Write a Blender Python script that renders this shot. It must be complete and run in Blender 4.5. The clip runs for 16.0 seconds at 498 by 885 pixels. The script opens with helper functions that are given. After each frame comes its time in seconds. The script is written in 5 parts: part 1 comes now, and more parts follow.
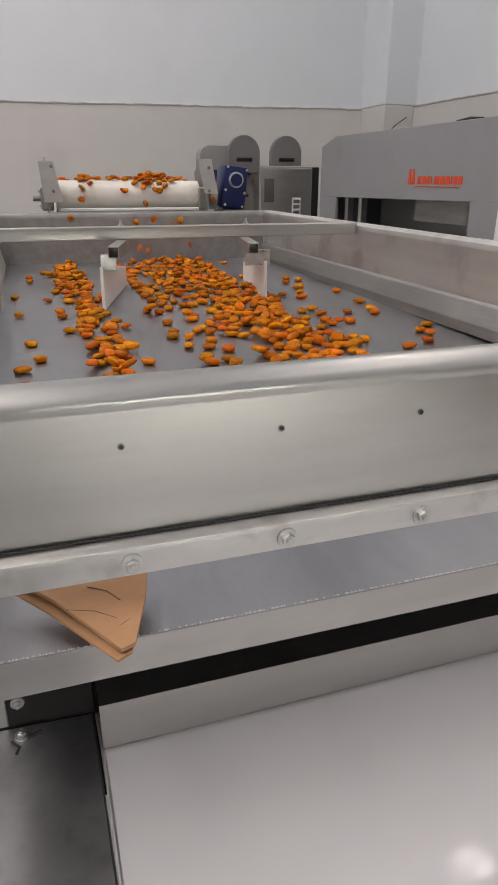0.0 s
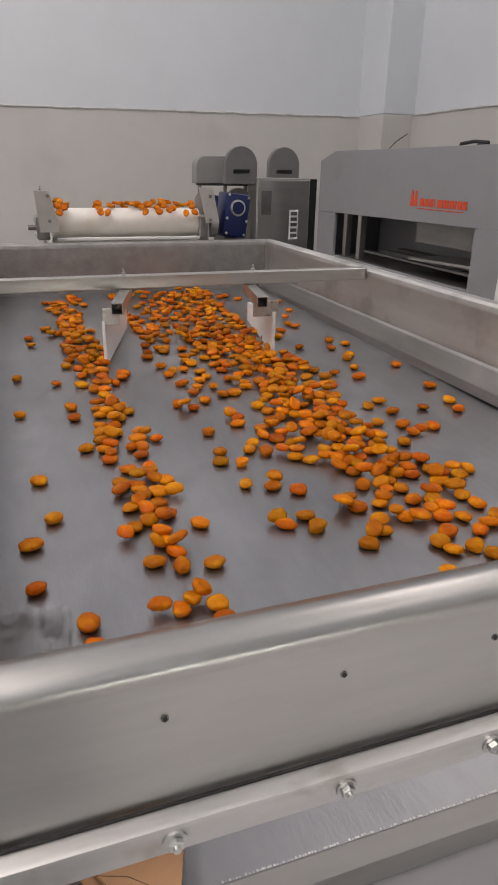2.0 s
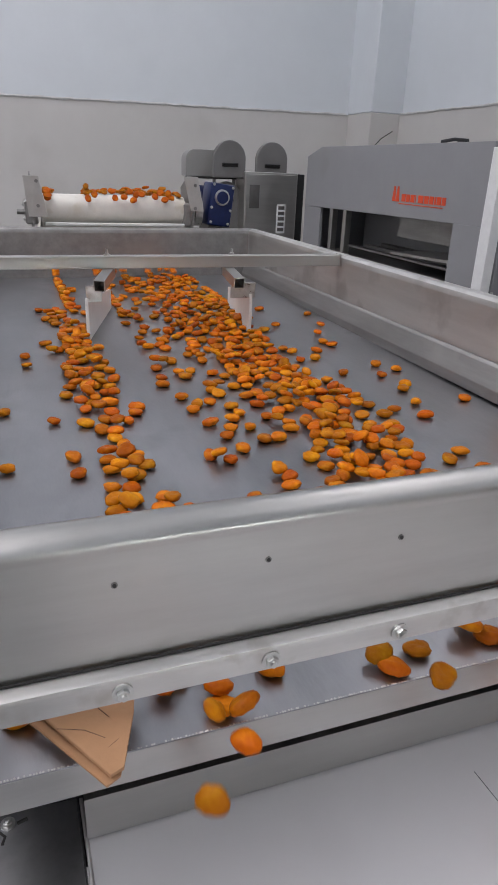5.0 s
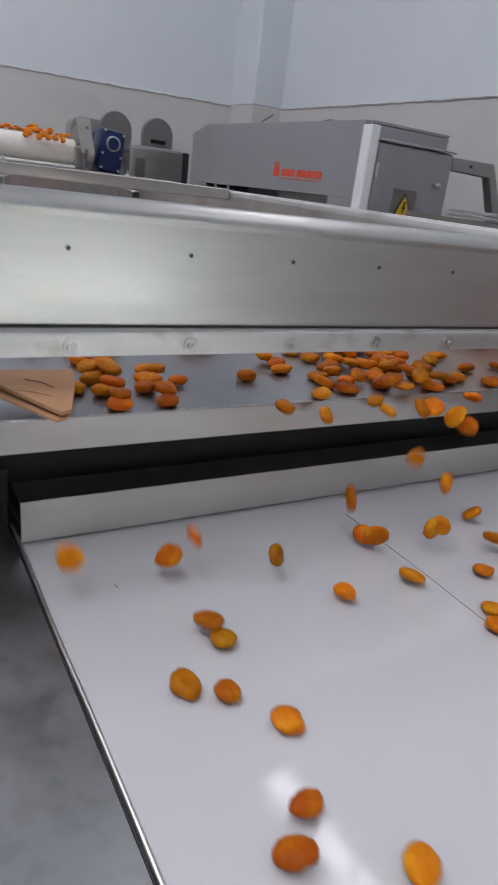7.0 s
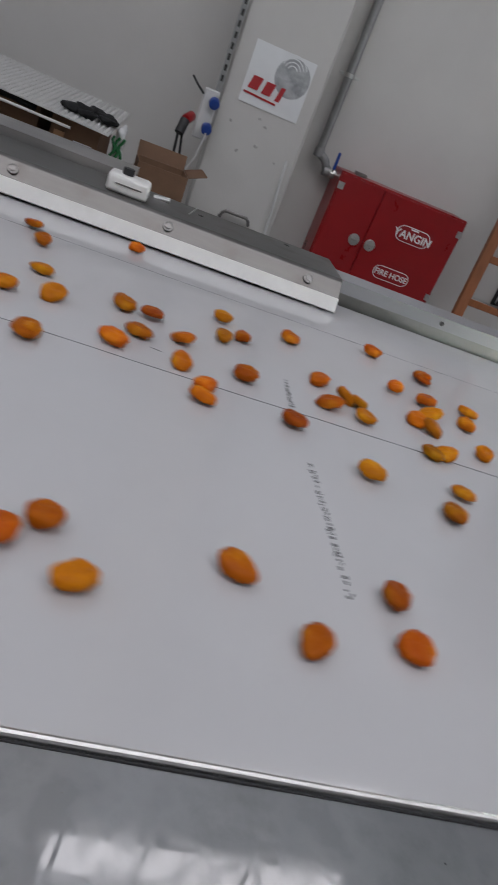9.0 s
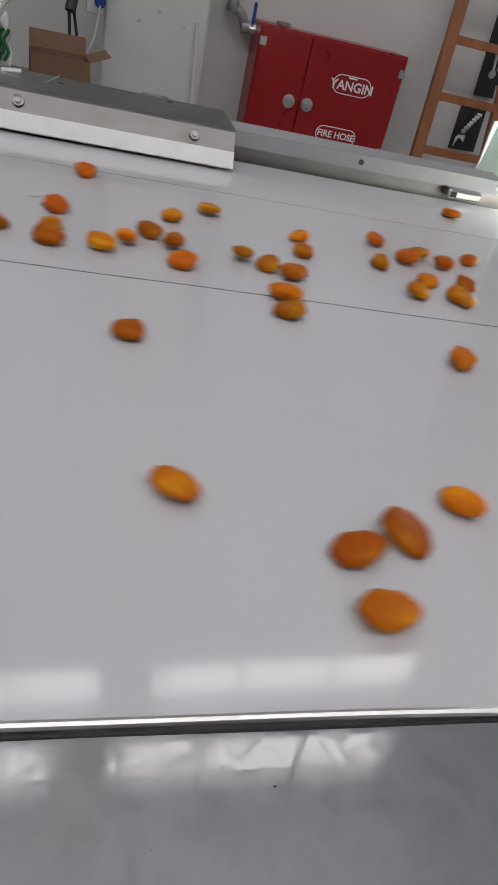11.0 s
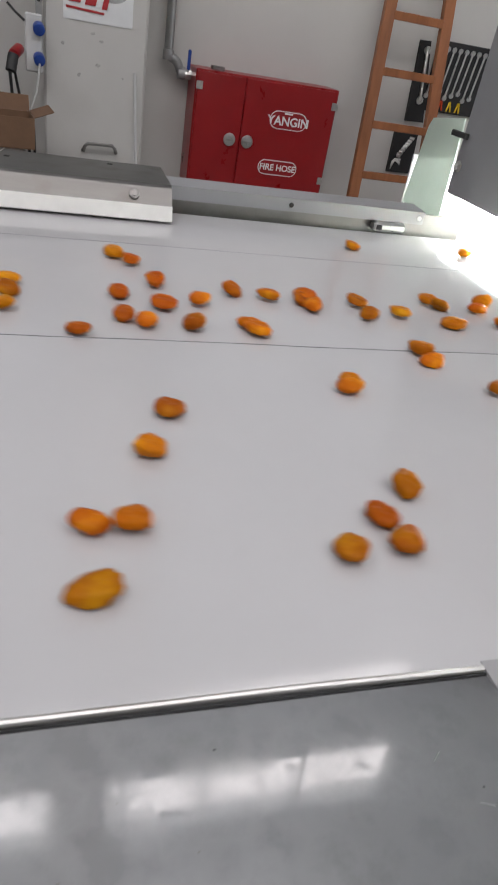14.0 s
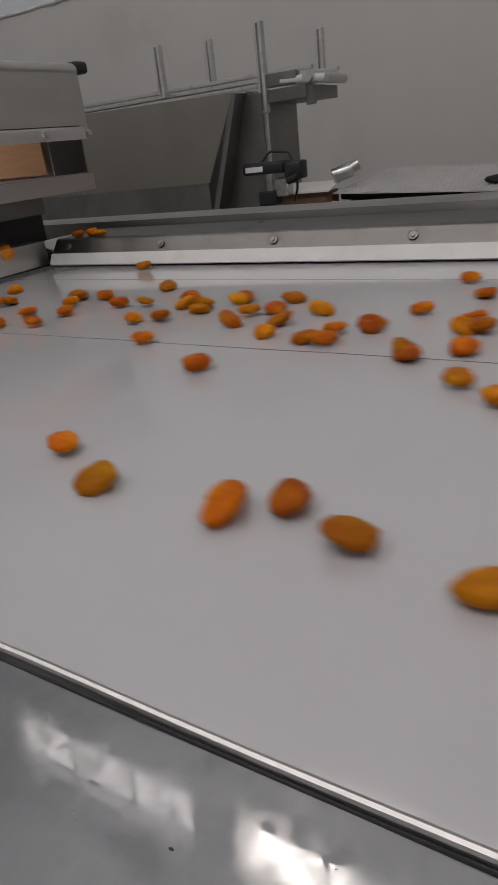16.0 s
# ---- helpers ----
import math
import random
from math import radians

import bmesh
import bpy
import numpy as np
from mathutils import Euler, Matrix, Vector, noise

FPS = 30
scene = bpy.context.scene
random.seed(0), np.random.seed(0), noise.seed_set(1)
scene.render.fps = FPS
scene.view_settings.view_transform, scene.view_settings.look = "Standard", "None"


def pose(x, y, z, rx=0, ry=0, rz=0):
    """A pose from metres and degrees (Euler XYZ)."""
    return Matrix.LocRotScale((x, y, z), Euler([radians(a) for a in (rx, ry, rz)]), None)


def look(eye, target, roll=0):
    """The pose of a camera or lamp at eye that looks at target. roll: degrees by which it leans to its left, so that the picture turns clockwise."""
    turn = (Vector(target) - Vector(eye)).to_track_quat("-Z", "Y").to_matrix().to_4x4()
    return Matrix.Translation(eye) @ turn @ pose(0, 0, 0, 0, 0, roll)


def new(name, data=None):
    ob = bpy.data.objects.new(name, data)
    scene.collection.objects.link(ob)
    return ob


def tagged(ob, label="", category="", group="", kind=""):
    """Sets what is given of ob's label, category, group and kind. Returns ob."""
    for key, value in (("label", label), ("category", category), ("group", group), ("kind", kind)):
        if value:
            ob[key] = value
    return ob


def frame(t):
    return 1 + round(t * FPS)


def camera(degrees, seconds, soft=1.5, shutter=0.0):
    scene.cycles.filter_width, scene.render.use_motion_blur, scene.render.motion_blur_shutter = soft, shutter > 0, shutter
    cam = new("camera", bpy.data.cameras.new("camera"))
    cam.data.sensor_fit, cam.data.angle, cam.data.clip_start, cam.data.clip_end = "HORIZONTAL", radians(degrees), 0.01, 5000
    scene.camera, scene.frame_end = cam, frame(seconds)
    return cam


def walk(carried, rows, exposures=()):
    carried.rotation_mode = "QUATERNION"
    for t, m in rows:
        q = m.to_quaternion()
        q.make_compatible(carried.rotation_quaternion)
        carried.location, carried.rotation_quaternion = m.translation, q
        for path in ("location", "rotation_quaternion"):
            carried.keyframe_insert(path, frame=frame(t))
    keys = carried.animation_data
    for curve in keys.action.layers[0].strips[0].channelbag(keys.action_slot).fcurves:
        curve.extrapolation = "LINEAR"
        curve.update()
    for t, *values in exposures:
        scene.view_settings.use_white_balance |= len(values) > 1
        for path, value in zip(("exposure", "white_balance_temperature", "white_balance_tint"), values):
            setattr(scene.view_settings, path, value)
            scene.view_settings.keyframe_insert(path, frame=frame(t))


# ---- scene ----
cam = camera(41.99, 16.0, soft=0.8, shutter=0.3)
PATH = [
    (0, (-0.0667, -0.5853, 1.6702), (0.5174, 1.1717, 0.9143), 0.25),
    (0.5, (-0.0575, -0.5752, 1.6880), (0.5244, 1.1814, 0.9294), 0.32),
    (1, (-0.0572, -0.4865, 1.7415), (0.5298, 1.2651, 0.9752), 0.50),
    (1.5, (-0.0566, -0.4184, 1.7906), (0.5397, 1.3283, 1.0202), 0.65),
    (2, (-0.0754, -0.4008, 1.8562), (0.5381, 1.3379, 1.0813), 0.99),
    (2.5, (-0.0916, -0.4230, 1.8851), (0.5345, 1.3100, 1.1074), 1.26),
    (3, (-0.0849, -0.4494, 1.8821), (0.5552, 1.2772, 1.1017), 1.60),
    (3.5, (-0.0643, -0.4965, 1.8619), (0.5828, 1.2272, 1.0806), 1.68),
    (6, (-0.0891, -0.6414, 1.7281), (0.5719, 1.0800, 0.9536), 3.25),
    (6.5, (-0.1389, -0.7516, 1.6180), (0.6301, 0.9328, 0.8620), 4.38),
    (7, (-0.2266, -0.8280, 1.5213), (0.7620, 0.7502, 0.7920), 7.32),
    (7.5, (-0.2593, -0.9356, 1.4587), (1.0001, 0.4365, 0.7297), 10.99),
    (8, (-0.2787, -1.1609, 1.3890), (1.3547, -0.3059, 0.6137), 16.71),
    (8.3, (-0.2732, -1.2406, 1.3594), (1.5034, -0.8302, 0.5375), 20.04),
    (8.5, (-0.2682, -1.2730, 1.3459), (1.5432, -1.1615, 0.5054), 21.86),
    (8.7, (-0.2768, -1.3065, 1.3308), (1.5250, -1.4931, 0.4832), 23.32),
    (9, (-0.3079, -1.3475, 1.3284), (1.4241, -1.7883, 0.4308), 23.39),
    (11.5, (-0.2293, -1.5420, 1.2790), (1.3270, -2.0185, 0.1167), 13.50),
    (12, (-0.2351, -1.5324, 1.2898), (1.3277, -2.0032, 0.1340), 12.39),
    (12.5, (-0.2558, -1.5221, 1.3013), (1.3143, -1.9994, 0.1581), 11.85),
    (13, (-0.2965, -1.4837, 1.3270), (1.2809, -1.9737, 0.1994), 10.90),
    (13.5, (-0.3473, -1.5195, 1.3371), (1.2235, -2.0564, 0.2216), 10.54),
    (14, (-0.3170, -1.5425, 1.3527), (1.2818, -2.1033, 0.2899), 10.39),
    (14.5, (-0.2915, -1.7217, 1.2402), (1.3953, -2.2647, 0.3130), 9.42),
    (15, (-0.2810, -1.7170, 1.2536), (1.5139, -1.7800, 0.3737), 3.39),
    (15.2, (-0.2755, -1.6456, 1.2476), (1.5044, -1.3547, 0.3831), -0.62),
    (15.4, (-0.2544, -1.5857, 1.2540), (1.4538, -0.9850, 0.4048), -4.29),
    (15.5, (-0.2458, -1.5557, 1.2527), (1.4184, -0.8342, 0.4101), -5.36),
    (15.7, (-0.2236, -1.4920, 1.2356), (1.3546, -0.5905, 0.4011), -6.81),
    (16, (-0.2239, -1.4639, 1.2218), (1.3019, -0.4714, 0.3930), -6.80),
]
EXPOSURES = [(0, -0.13, 6900, 17), (2.0, -0.22, 6900, 18), (3.5, -0.2, 6500, 17), (6.5, -0.16, 6200, 16), (7.0, -0.34, 6100, 16), (7.3, -0.45, 6000, 14), (8.0, -0.7, 6000, 14), (8.5, -0.95, 6000, 14), (9.0, -0.85, 6200, 14), (11.5, -0.72, 6400, 14), (12.0, -0.7, 6400, 14), (13.0, -0.75, 6400, 13), (14.0, -0.45, 6500, 14), (14.5, -0.78, 6500, 14), (15.0, -1.0, 6500, 14), (15.5, -1.05, 6700, 15), (16, -1.05, 6700, 15)]
walk(cam, [(t, look(e, g, r)) for t, e, g, r in PATH], EXPOSURES)

# ---- world and light ----
world = bpy.data.worlds.new("sky")
scene.world = world
world.use_nodes = True
wn = world.node_tree.nodes
sky = wn.new("ShaderNodeTexSky")
sky.sky_type = 'NISHITA'
sky.sun_disc = False
sky.sun_elevation, sky.sun_rotation = radians(50), radians(120)
wn["Background"].inputs[1].default_value = 0.06
world.node_tree.links.new(sky.outputs[0], wn["Background"].inputs[0])

WALL_E, WALL_N, WALL_W, WALL_S, CEIL = 4.74, 8.31, -5.2, -9.6, 9.6
WIN_Z = (7.9, 9.0)
# Unseen opening in the roof, added so that fill light falls from the west.
ROOF_FILL = (-4.4, -2.0, -8.6, 7.2)
WIN_Y = ((-6.0, -1.93), (-1.5, 2.25), (2.9, 6.4))
# Unseen gap in the south wall, added to let fill light in.
SOUTH_GAP = (-3.8, -0.3, 3.4)


def lamp(name, kind, energy, m, color=(1, 1, 1), **more):
    data = bpy.data.lights.new(name, kind)
    data.energy, data.color = energy, color
    if "size" in more:
        data.shape, data.size, data.size_y = 'RECTANGLE', more["size"], more["size_y"]
    if "angle" in more:
        data.angle = more["angle"]
    ob = new(name, data)
    ob.matrix_world = m
    return ob


lamp("sun", 'SUN', 0.6, pose(0, 0, 12, 40, 0, 120), (1, 0.95, 0.88), angle=radians(12))
lamp("east_window_light", 'AREA', 310, pose(WALL_E + 0.26, 0.2, 8.45, 0, 90, 0), (1.0, 0.97, 0.95), size=1.11, size_y=12.6)
# Added fill from the unseen west side, matching the east lamp.
lamp("west_fill_light", 'AREA', 310, pose(WALL_W - 0.26, 0.2, 8.45, 0, -90, 0), (1.0, 0.97, 0.95), size=1.11, size_y=12.6)
# Added fill above that roof opening, no source known there.
lamp("roof_fill_lamp", 'AREA', 900, pose((ROOF_FILL[0] + ROOF_FILL[1]) / 2, (ROOF_FILL[2] + ROOF_FILL[3]) / 2, CEIL + 0.12), (1.0, 0.97, 0.95), size=ROOF_FILL[1] - ROOF_FILL[0], size_y=ROOF_FILL[3] - ROOF_FILL[2])
# Added fill lamp in the south gap, facing the tray gate.
lamp("south_fill_light", 'AREA', 450, pose((SOUTH_GAP[0] + SOUTH_GAP[1]) / 2, WALL_S - 0.3, SOUTH_GAP[2] / 2, 90, 0, 180), (0.95, 1.0, 0.94), size=SOUTH_GAP[1] - SOUTH_GAP[0], size_y=SOUTH_GAP[2])


# ---- materials ----
def material(name, color, rough=0.5, metal=0.0, vary=0.12, scale=8.0, bump=0.0, bump_scale=60.0, stretch=(1, 1, 1), color2=None,
             rough_vary=0.1, rand=0.0, emit=0.0, coat=0.0, spots=None, sss=0.0, spec=0.5, coat_rough=0.15):
    m = bpy.data.materials.new(name)
    m.use_nodes = True
    nt = m.node_tree
    n, l = nt.nodes, nt.links
    b = n["Principled BSDF"]
    tc = n.new("ShaderNodeTexCoord")
    mp = n.new("ShaderNodeMapping")
    mp.inputs["Scale"].default_value = stretch
    l.new(tc.outputs["Object"], mp.inputs["Vector"])
    nz = n.new("ShaderNodeTexNoise")
    nz.inputs["Scale"].default_value, nz.inputs["Detail"].default_value, nz.inputs["Roughness"].default_value = scale, 9, 0.66
    l.new(mp.outputs[0], nz.inputs["Vector"])
    c2 = color2 or tuple(c * (1 - vary * 2.2) for c in color)
    ramp = n.new("ShaderNodeValToRGB")
    ramp.color_ramp.elements[0].position, ramp.color_ramp.elements[1].position = 0.32, 0.68
    ramp.color_ramp.elements[0].color = (*c2, 1)
    ramp.color_ramp.elements[1].color = (*color, 1)
    l.new(nz.outputs["Fac"], ramp.inputs["Fac"])
    out = ramp.outputs["Color"]
    if spots:
        big = n.new("ShaderNodeTexNoise")
        big.inputs["Scale"].default_value, big.inputs["Detail"].default_value = spots[1], 8
        l.new(tc.outputs["Object"], big.inputs["Vector"])
        r2 = n.new("ShaderNodeValToRGB")
        r2.color_ramp.elements[0].position, r2.color_ramp.elements[1].position = spots[2], spots[2] + 0.12
        l.new(big.outputs["Fac"], r2.inputs["Fac"])
        mx = n.new("ShaderNodeMix")
        mx.data_type = 'RGBA'
        l.new(r2.outputs["Color"], mx.inputs["Factor"])
        l.new(out, mx.inputs["A"])
        mx.inputs["B"].default_value = (*spots[0], 1)
        out = mx.outputs["Result"]
    if rand:
        oi = n.new("ShaderNodeObjectInfo")
        hs = n.new("ShaderNodeHueSaturation")
        a = n.new("ShaderNodeMapRange")
        a.inputs["To Min"].default_value, a.inputs["To Max"].default_value = 0.5 - 0.02 * rand, 0.5 + 0.012 * rand
        l.new(oi.outputs["Random"], a.inputs["Value"])
        l.new(a.outputs[0], hs.inputs["Hue"])
        mul = n.new("ShaderNodeMath")
        mul.operation = 'MULTIPLY'
        mul.inputs[1].default_value = 7.13
        l.new(oi.outputs["Random"], mul.inputs[0])
        fr = n.new("ShaderNodeMath")
        fr.operation = 'FRACT'
        l.new(mul.outputs[0], fr.inputs[0])
        v = n.new("ShaderNodeMapRange")
        v.inputs["To Min"].default_value, v.inputs["To Max"].default_value = 1 - 0.42 * rand, 1 + 0.3 * rand
        l.new(fr.outputs[0], v.inputs["Value"])
        l.new(v.outputs[0], hs.inputs["Value"])
        l.new(out, hs.inputs["Color"])
        out = hs.outputs["Color"]
    l.new(out, b.inputs["Base Color"])
    rr = n.new("ShaderNodeMapRange")
    rr.inputs["To Min"].default_value, rr.inputs["To Max"].default_value = max(0.02, rough - rough_vary), min(1, rough + rough_vary)
    l.new(nz.outputs["Fac"], rr.inputs["Value"])
    l.new(rr.outputs[0], b.inputs["Roughness"])
    b.inputs["Metallic"].default_value = metal
    b.inputs["Specular IOR Level"].default_value = spec
    if coat:
        b.inputs["Coat Weight"].default_value, b.inputs["Coat Roughness"].default_value = coat, coat_rough
    if sss:
        b.inputs["Subsurface Weight"].default_value = sss
        b.inputs["Subsurface Radius"].default_value = (0.012, 0.005, 0.002)
        b.inputs["Subsurface Scale"].default_value = 1.0
    if bump:
        nb = n.new("ShaderNodeTexNoise")
        nb.inputs["Scale"].default_value, nb.inputs["Detail"].default_value = bump_scale, 5
        l.new(mp.outputs[0], nb.inputs["Vector"])
        bp = n.new("ShaderNodeBump")
        bp.inputs["Strength"].default_value, bp.inputs["Distance"].default_value = bump, 0.01
        l.new(nb.outputs["Fac"], bp.inputs["Height"])
        l.new(bp.outputs[0], b.inputs["Normal"])
    if emit:
        b.inputs["Emission Color"].default_value = (*color, 1)
        b.inputs["Emission Strength"].default_value = emit
    return m


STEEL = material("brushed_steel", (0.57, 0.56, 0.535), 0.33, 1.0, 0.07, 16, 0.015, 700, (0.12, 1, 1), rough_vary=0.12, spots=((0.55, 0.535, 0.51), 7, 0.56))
# Brighter copy of the brushed steel: light on the tray's sides put into colour.
STEEL_Y = material("brushed_steel_lit", (0.7, 0.685, 0.655), 0.48, 1.0, 0.08, 14, 0.02, 500, (1, 0.12, 1), rough_vary=0.12, spots=((0.5, 0.485, 0.46), 5, 0.56))
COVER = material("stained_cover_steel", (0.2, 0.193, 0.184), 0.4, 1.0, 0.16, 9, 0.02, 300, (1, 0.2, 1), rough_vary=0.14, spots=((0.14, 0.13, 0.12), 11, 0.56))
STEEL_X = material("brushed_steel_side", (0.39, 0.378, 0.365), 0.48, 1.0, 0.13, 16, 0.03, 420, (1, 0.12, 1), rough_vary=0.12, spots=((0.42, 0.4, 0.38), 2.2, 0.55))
STEEL_FLOOR = material("worn_steel_floor", (0.44, 0.44, 0.455), 0.38, 1.0, 0.12, 6, 0.06, 160, (1, 0.3, 1), rough_vary=0.14, spots=((0.36, 0.36, 0.372), 5, 0.55))
STEEL_POLISH = material("polished_steel", (0.39, 0.39, 0.4), 0.46, 1.0, 0.17, 11, 0.006, 14, rough_vary=0.2, spots=((0.29, 0.29, 0.3), 22, 0.5), coat=1.0, coat_rough=0.03)
STEEL_POLISH.node_tree.nodes["Principled BSDF"].inputs["Coat IOR"].default_value = 1.85


def smear(m, scale, low, high):
    """Wiped, uneven gloss in the top film of a sheet."""
    n, l = m.node_tree.nodes, m.node_tree.links
    tc, nz, mr = n.new("ShaderNodeTexCoord"), n.new("ShaderNodeTexNoise"), n.new("ShaderNodeMapRange")
    nz.inputs["Scale"].default_value, nz.inputs["Detail"].default_value, nz.inputs["Distortion"].default_value = scale, 7, 1.2
    mr.inputs["From Min"].default_value, mr.inputs["From Max"].default_value = 0.36, 0.72
    mr.inputs["To Min"].default_value, mr.inputs["To Max"].default_value = low, high
    l.new(tc.outputs["Object"], nz.inputs["Vector"])
    l.new(nz.outputs["Fac"], mr.inputs["Value"])
    l.new(mr.outputs[0], n["Principled BSDF"].inputs["Coat Roughness"])


smear(STEEL_POLISH, 55, 0.015, 0.16)
STEEL_DULL = material("dull_steel", (0.3, 0.29, 0.28), 0.45, 1.0, 0.12, 5, 0.05, 120, rough_vary=0.1, spots=((0.22, 0.21, 0.2), 3, 0.52))
HOPPER = material("hopper_steel", (0.36, 0.333, 0.3), 0.45, 0.9, 0.06, 4, 0.03, 120, rough_vary=0.08, spots=((0.32, 0.295, 0.262), 2, 0.55))
ALU = material("aluminium", (0.7, 0.69, 0.67), 0.42, 1.0, 0.08, 25, 0.03, 300, (0.2, 1, 1), spots=((0.5, 0.48, 0.45), 14, 0.6))
ZINC = material("zinc", (0.66, 0.66, 0.64), 0.3, 1.0, 0.12, 40, 0.05, 200)
PAINT_GREY = material("grey_machine_paint", (0.3, 0.3, 0.31), 0.38, 0.15, 0.04, 4, 0.02, 300, spots=((0.27, 0.27, 0.27), 2, 0.6))
PAINT_MID = material("mid_grey_paint", (0.27, 0.265, 0.255), 0.45, 0.0, 0.05, 5, 0.02, 200)
COVER_GREY = material("dull_grey_cover", (0.19, 0.185, 0.178), 0.42, 0.3, 0.06, 6, 0.02, 200)
STAIN = material("wall_stain", (0.49, 0.475, 0.45), 0.7, 0.0, 0.2, 30)
PAINT_LIGHT = material("light_grey_paint", (0.62, 0.62, 0.61), 0.4, 0.0, 0.04, 5)
BELT = material("white_belt", (0.535, 0.53, 0.535), 0.075, 0.0, 0.02, 3, 0.004, 14, rough_vary=0.03, spec=0.7, spots=((0.5, 0.495, 0.5), 2.3, 0.57))
SEAM = material("belt_seam", (0.2, 0.2, 0.21), 0.5, 0.0, 0.3, 30)
CREAM = material("cream_belt", (0.8, 0.77, 0.7), 0.4, 0.0, 0.07, 9, spots=((0.6, 0.54, 0.42), 6, 0.6))
PLASTIC = material("white_plastic", (0.78, 0.77, 0.74), 0.42, 0.0, 0.05, 14, 0.02, 90, spots=((0.66, 0.63, 0.56), 8, 0.64))
BLACK = material("black_rubber", (0.02, 0.02, 0.021), 0.55, 0.0, 0.15, 20, 0.05, 80)
# Near black: paints the shade in holes, slots and gaps, also ink and print.
DARK = material("recess_shade_and_ink", (0.028, 0.026, 0.025), 0.7, 0.0, 0.2, 6)
APRICOT = material("dried_apricot", (0.56, 0.175, 0.002), 0.44, 0.0, 0.2, 38, 0.25, 75, rand=0.85, color2=(0.4, 0.1, 0.001), spots=((0.64, 0.25, 0.004), 22, 0.56), rough_vary=0.12, spec=0.12)
WALL_LOW = material("lower_wall_paint", (0.56, 0.545, 0.52), 0.6, 0.0, 0.03, 1.6, 0.05, 40, spots=((0.5, 0.485, 0.46), 1.1, 0.6))
WALL_UP = material("upper_wall_panel", (0.66, 0.695, 0.72), 0.5, 0.0, 0.03, 0.9, 0.02, 30, spots=((0.61, 0.645, 0.67), 0.8, 0.58))
TRIM = material("white_sealant", (0.62, 0.62, 0.61), 0.6, 0.0, 0.08, 20, 0.3, 60)
CONCRETE = material("concrete_floor", (0.36, 0.355, 0.34), 0.5, 0.0, 0.08, 3, 0.1, 60, spots=((0.28, 0.275, 0.26), 1.3, 0.56))
BLUE = material("blue_enamel", (0.008, 0.02, 0.1), 0.35, 0.2, 0.15, 25, 0.04, 200)
RED = material("red_enamel", (0.28, 0.006, 0.009), 0.3, 0.0, 0.08, 5, 0.02, 200)
RED_MARK = material("orange_red_print", (0.72, 0.07, 0.015), 0.5, 0.0, 0.05, 20)
POSTER_RED = material("dark_red_print", (0.45, 0.025, 0.03), 0.5, 0.0, 0.08, 20)
SHEET = material("dimpled_plastic", (0.5, 0.495, 0.48), 0.45, 0.0, 0.06, 12, spots=((0.42, 0.41, 0.38), 7, 0.6))
PLATE_LIGHT = material("pale_steel_plate", (0.5, 0.485, 0.455), 0.4, 0.35, 0.08, 12, 0.02, 200, spots=((0.4, 0.385, 0.36), 9, 0.6))
WHITE = material("white_print", (0.8, 0.8, 0.79), 0.5, 0.0, 0.04, 20)
PAPER = material("poster_paper", (0.76, 0.77, 0.77), 0.5, 0.0, 0.03, 6)
DISC = material("printed_grey_disc", (0.52, 0.53, 0.54), 0.35, 0.2, 0.25, 14)
YELLOW = material("yellow_sign", (0.75, 0.5, 0.02), 0.45, 0.0, 0.05, 20)
CARD = material("cardboard", (0.5, 0.27, 0.135), 0.75, 0.0, 0.09, 12, 0.12, 90, (1, 1, 6), spots=((0.42, 0.21, 0.1), 7, 0.62))
CARD_BROWN = material("kraft_cardboard", (0.2, 0.11, 0.062), 0.8, 0.0, 0.1, 10, 0.1, 90, spots=((0.2, 0.105, 0.06), 6, 0.6))
WOOD = material("stained_wood", (0.36, 0.13, 0.05), 0.42, 0.0, 0.18, 14, 0.1, 60, (1, 1, 0.12))
PIPE = material("galvanised_pipe", (0.34, 0.34, 0.335), 0.42, 0.5, 0.12, 12, 0.05, 80)
GREEN = material("green_plastic", (0.03, 0.22, 0.07), 0.35, 0.0, 0.2, 18)
FILM = material("clear_film", (0.7, 0.7, 0.7), 0.12, 0.0, 0.1, 30, 0.4, 35)
GUARD = material("pale_green_acrylic", (0.75, 0.84, 0.77), 0.35, 0.0, 0.05, 8)
GUARD.node_tree.nodes["Principled BSDF"].inputs["Transmission Weight"].default_value = 0.65
# Greyer copy of the belt white: the plate's shade is in the colour.
PLATE_SHADED = material("white_plate_shaded", (0.38, 0.375, 0.38), 0.12, 0.0, 0.04, 5, 0.006, 40, spots=((0.38, 0.375, 0.38), 3, 0.57))
CLOTH = material("black_cloth", (0.012, 0.012, 0.013), 0.9, 0.0, 0.2, 40, 0.4, 80)
LED = material("sorter_led", (0.93, 1.0, 0.93), 0.5, emit=150)
LED_GATE = material("gate_glow_emission", (0.9, 1.0, 0.91), 0.5, emit=52)
SIGNAL_G = material("green_signal_lens", (0.01, 0.12, 0.05), 0.25)
SIGNAL_R = material("red_signal_lens", (0.22, 0.008, 0.01), 0.25)
SOCKET_BLUE = material("socket_blue", (0.02, 0.07, 0.35), 0.4)


# ---- builders ----
def finish(name, bm, mat, smooth=True):
    me = bpy.data.meshes.new(name)
    bmesh.ops.recalc_face_normals(bm, faces=bm.faces)
    bm.to_mesh(me)
    bm.free()
    me.materials.append(mat)
    if smooth:
        me.polygons.foreach_set("use_smooth", [True] * len(me.polygons))
        me.set_sharp_from_angle(angle=radians(35))
    return me


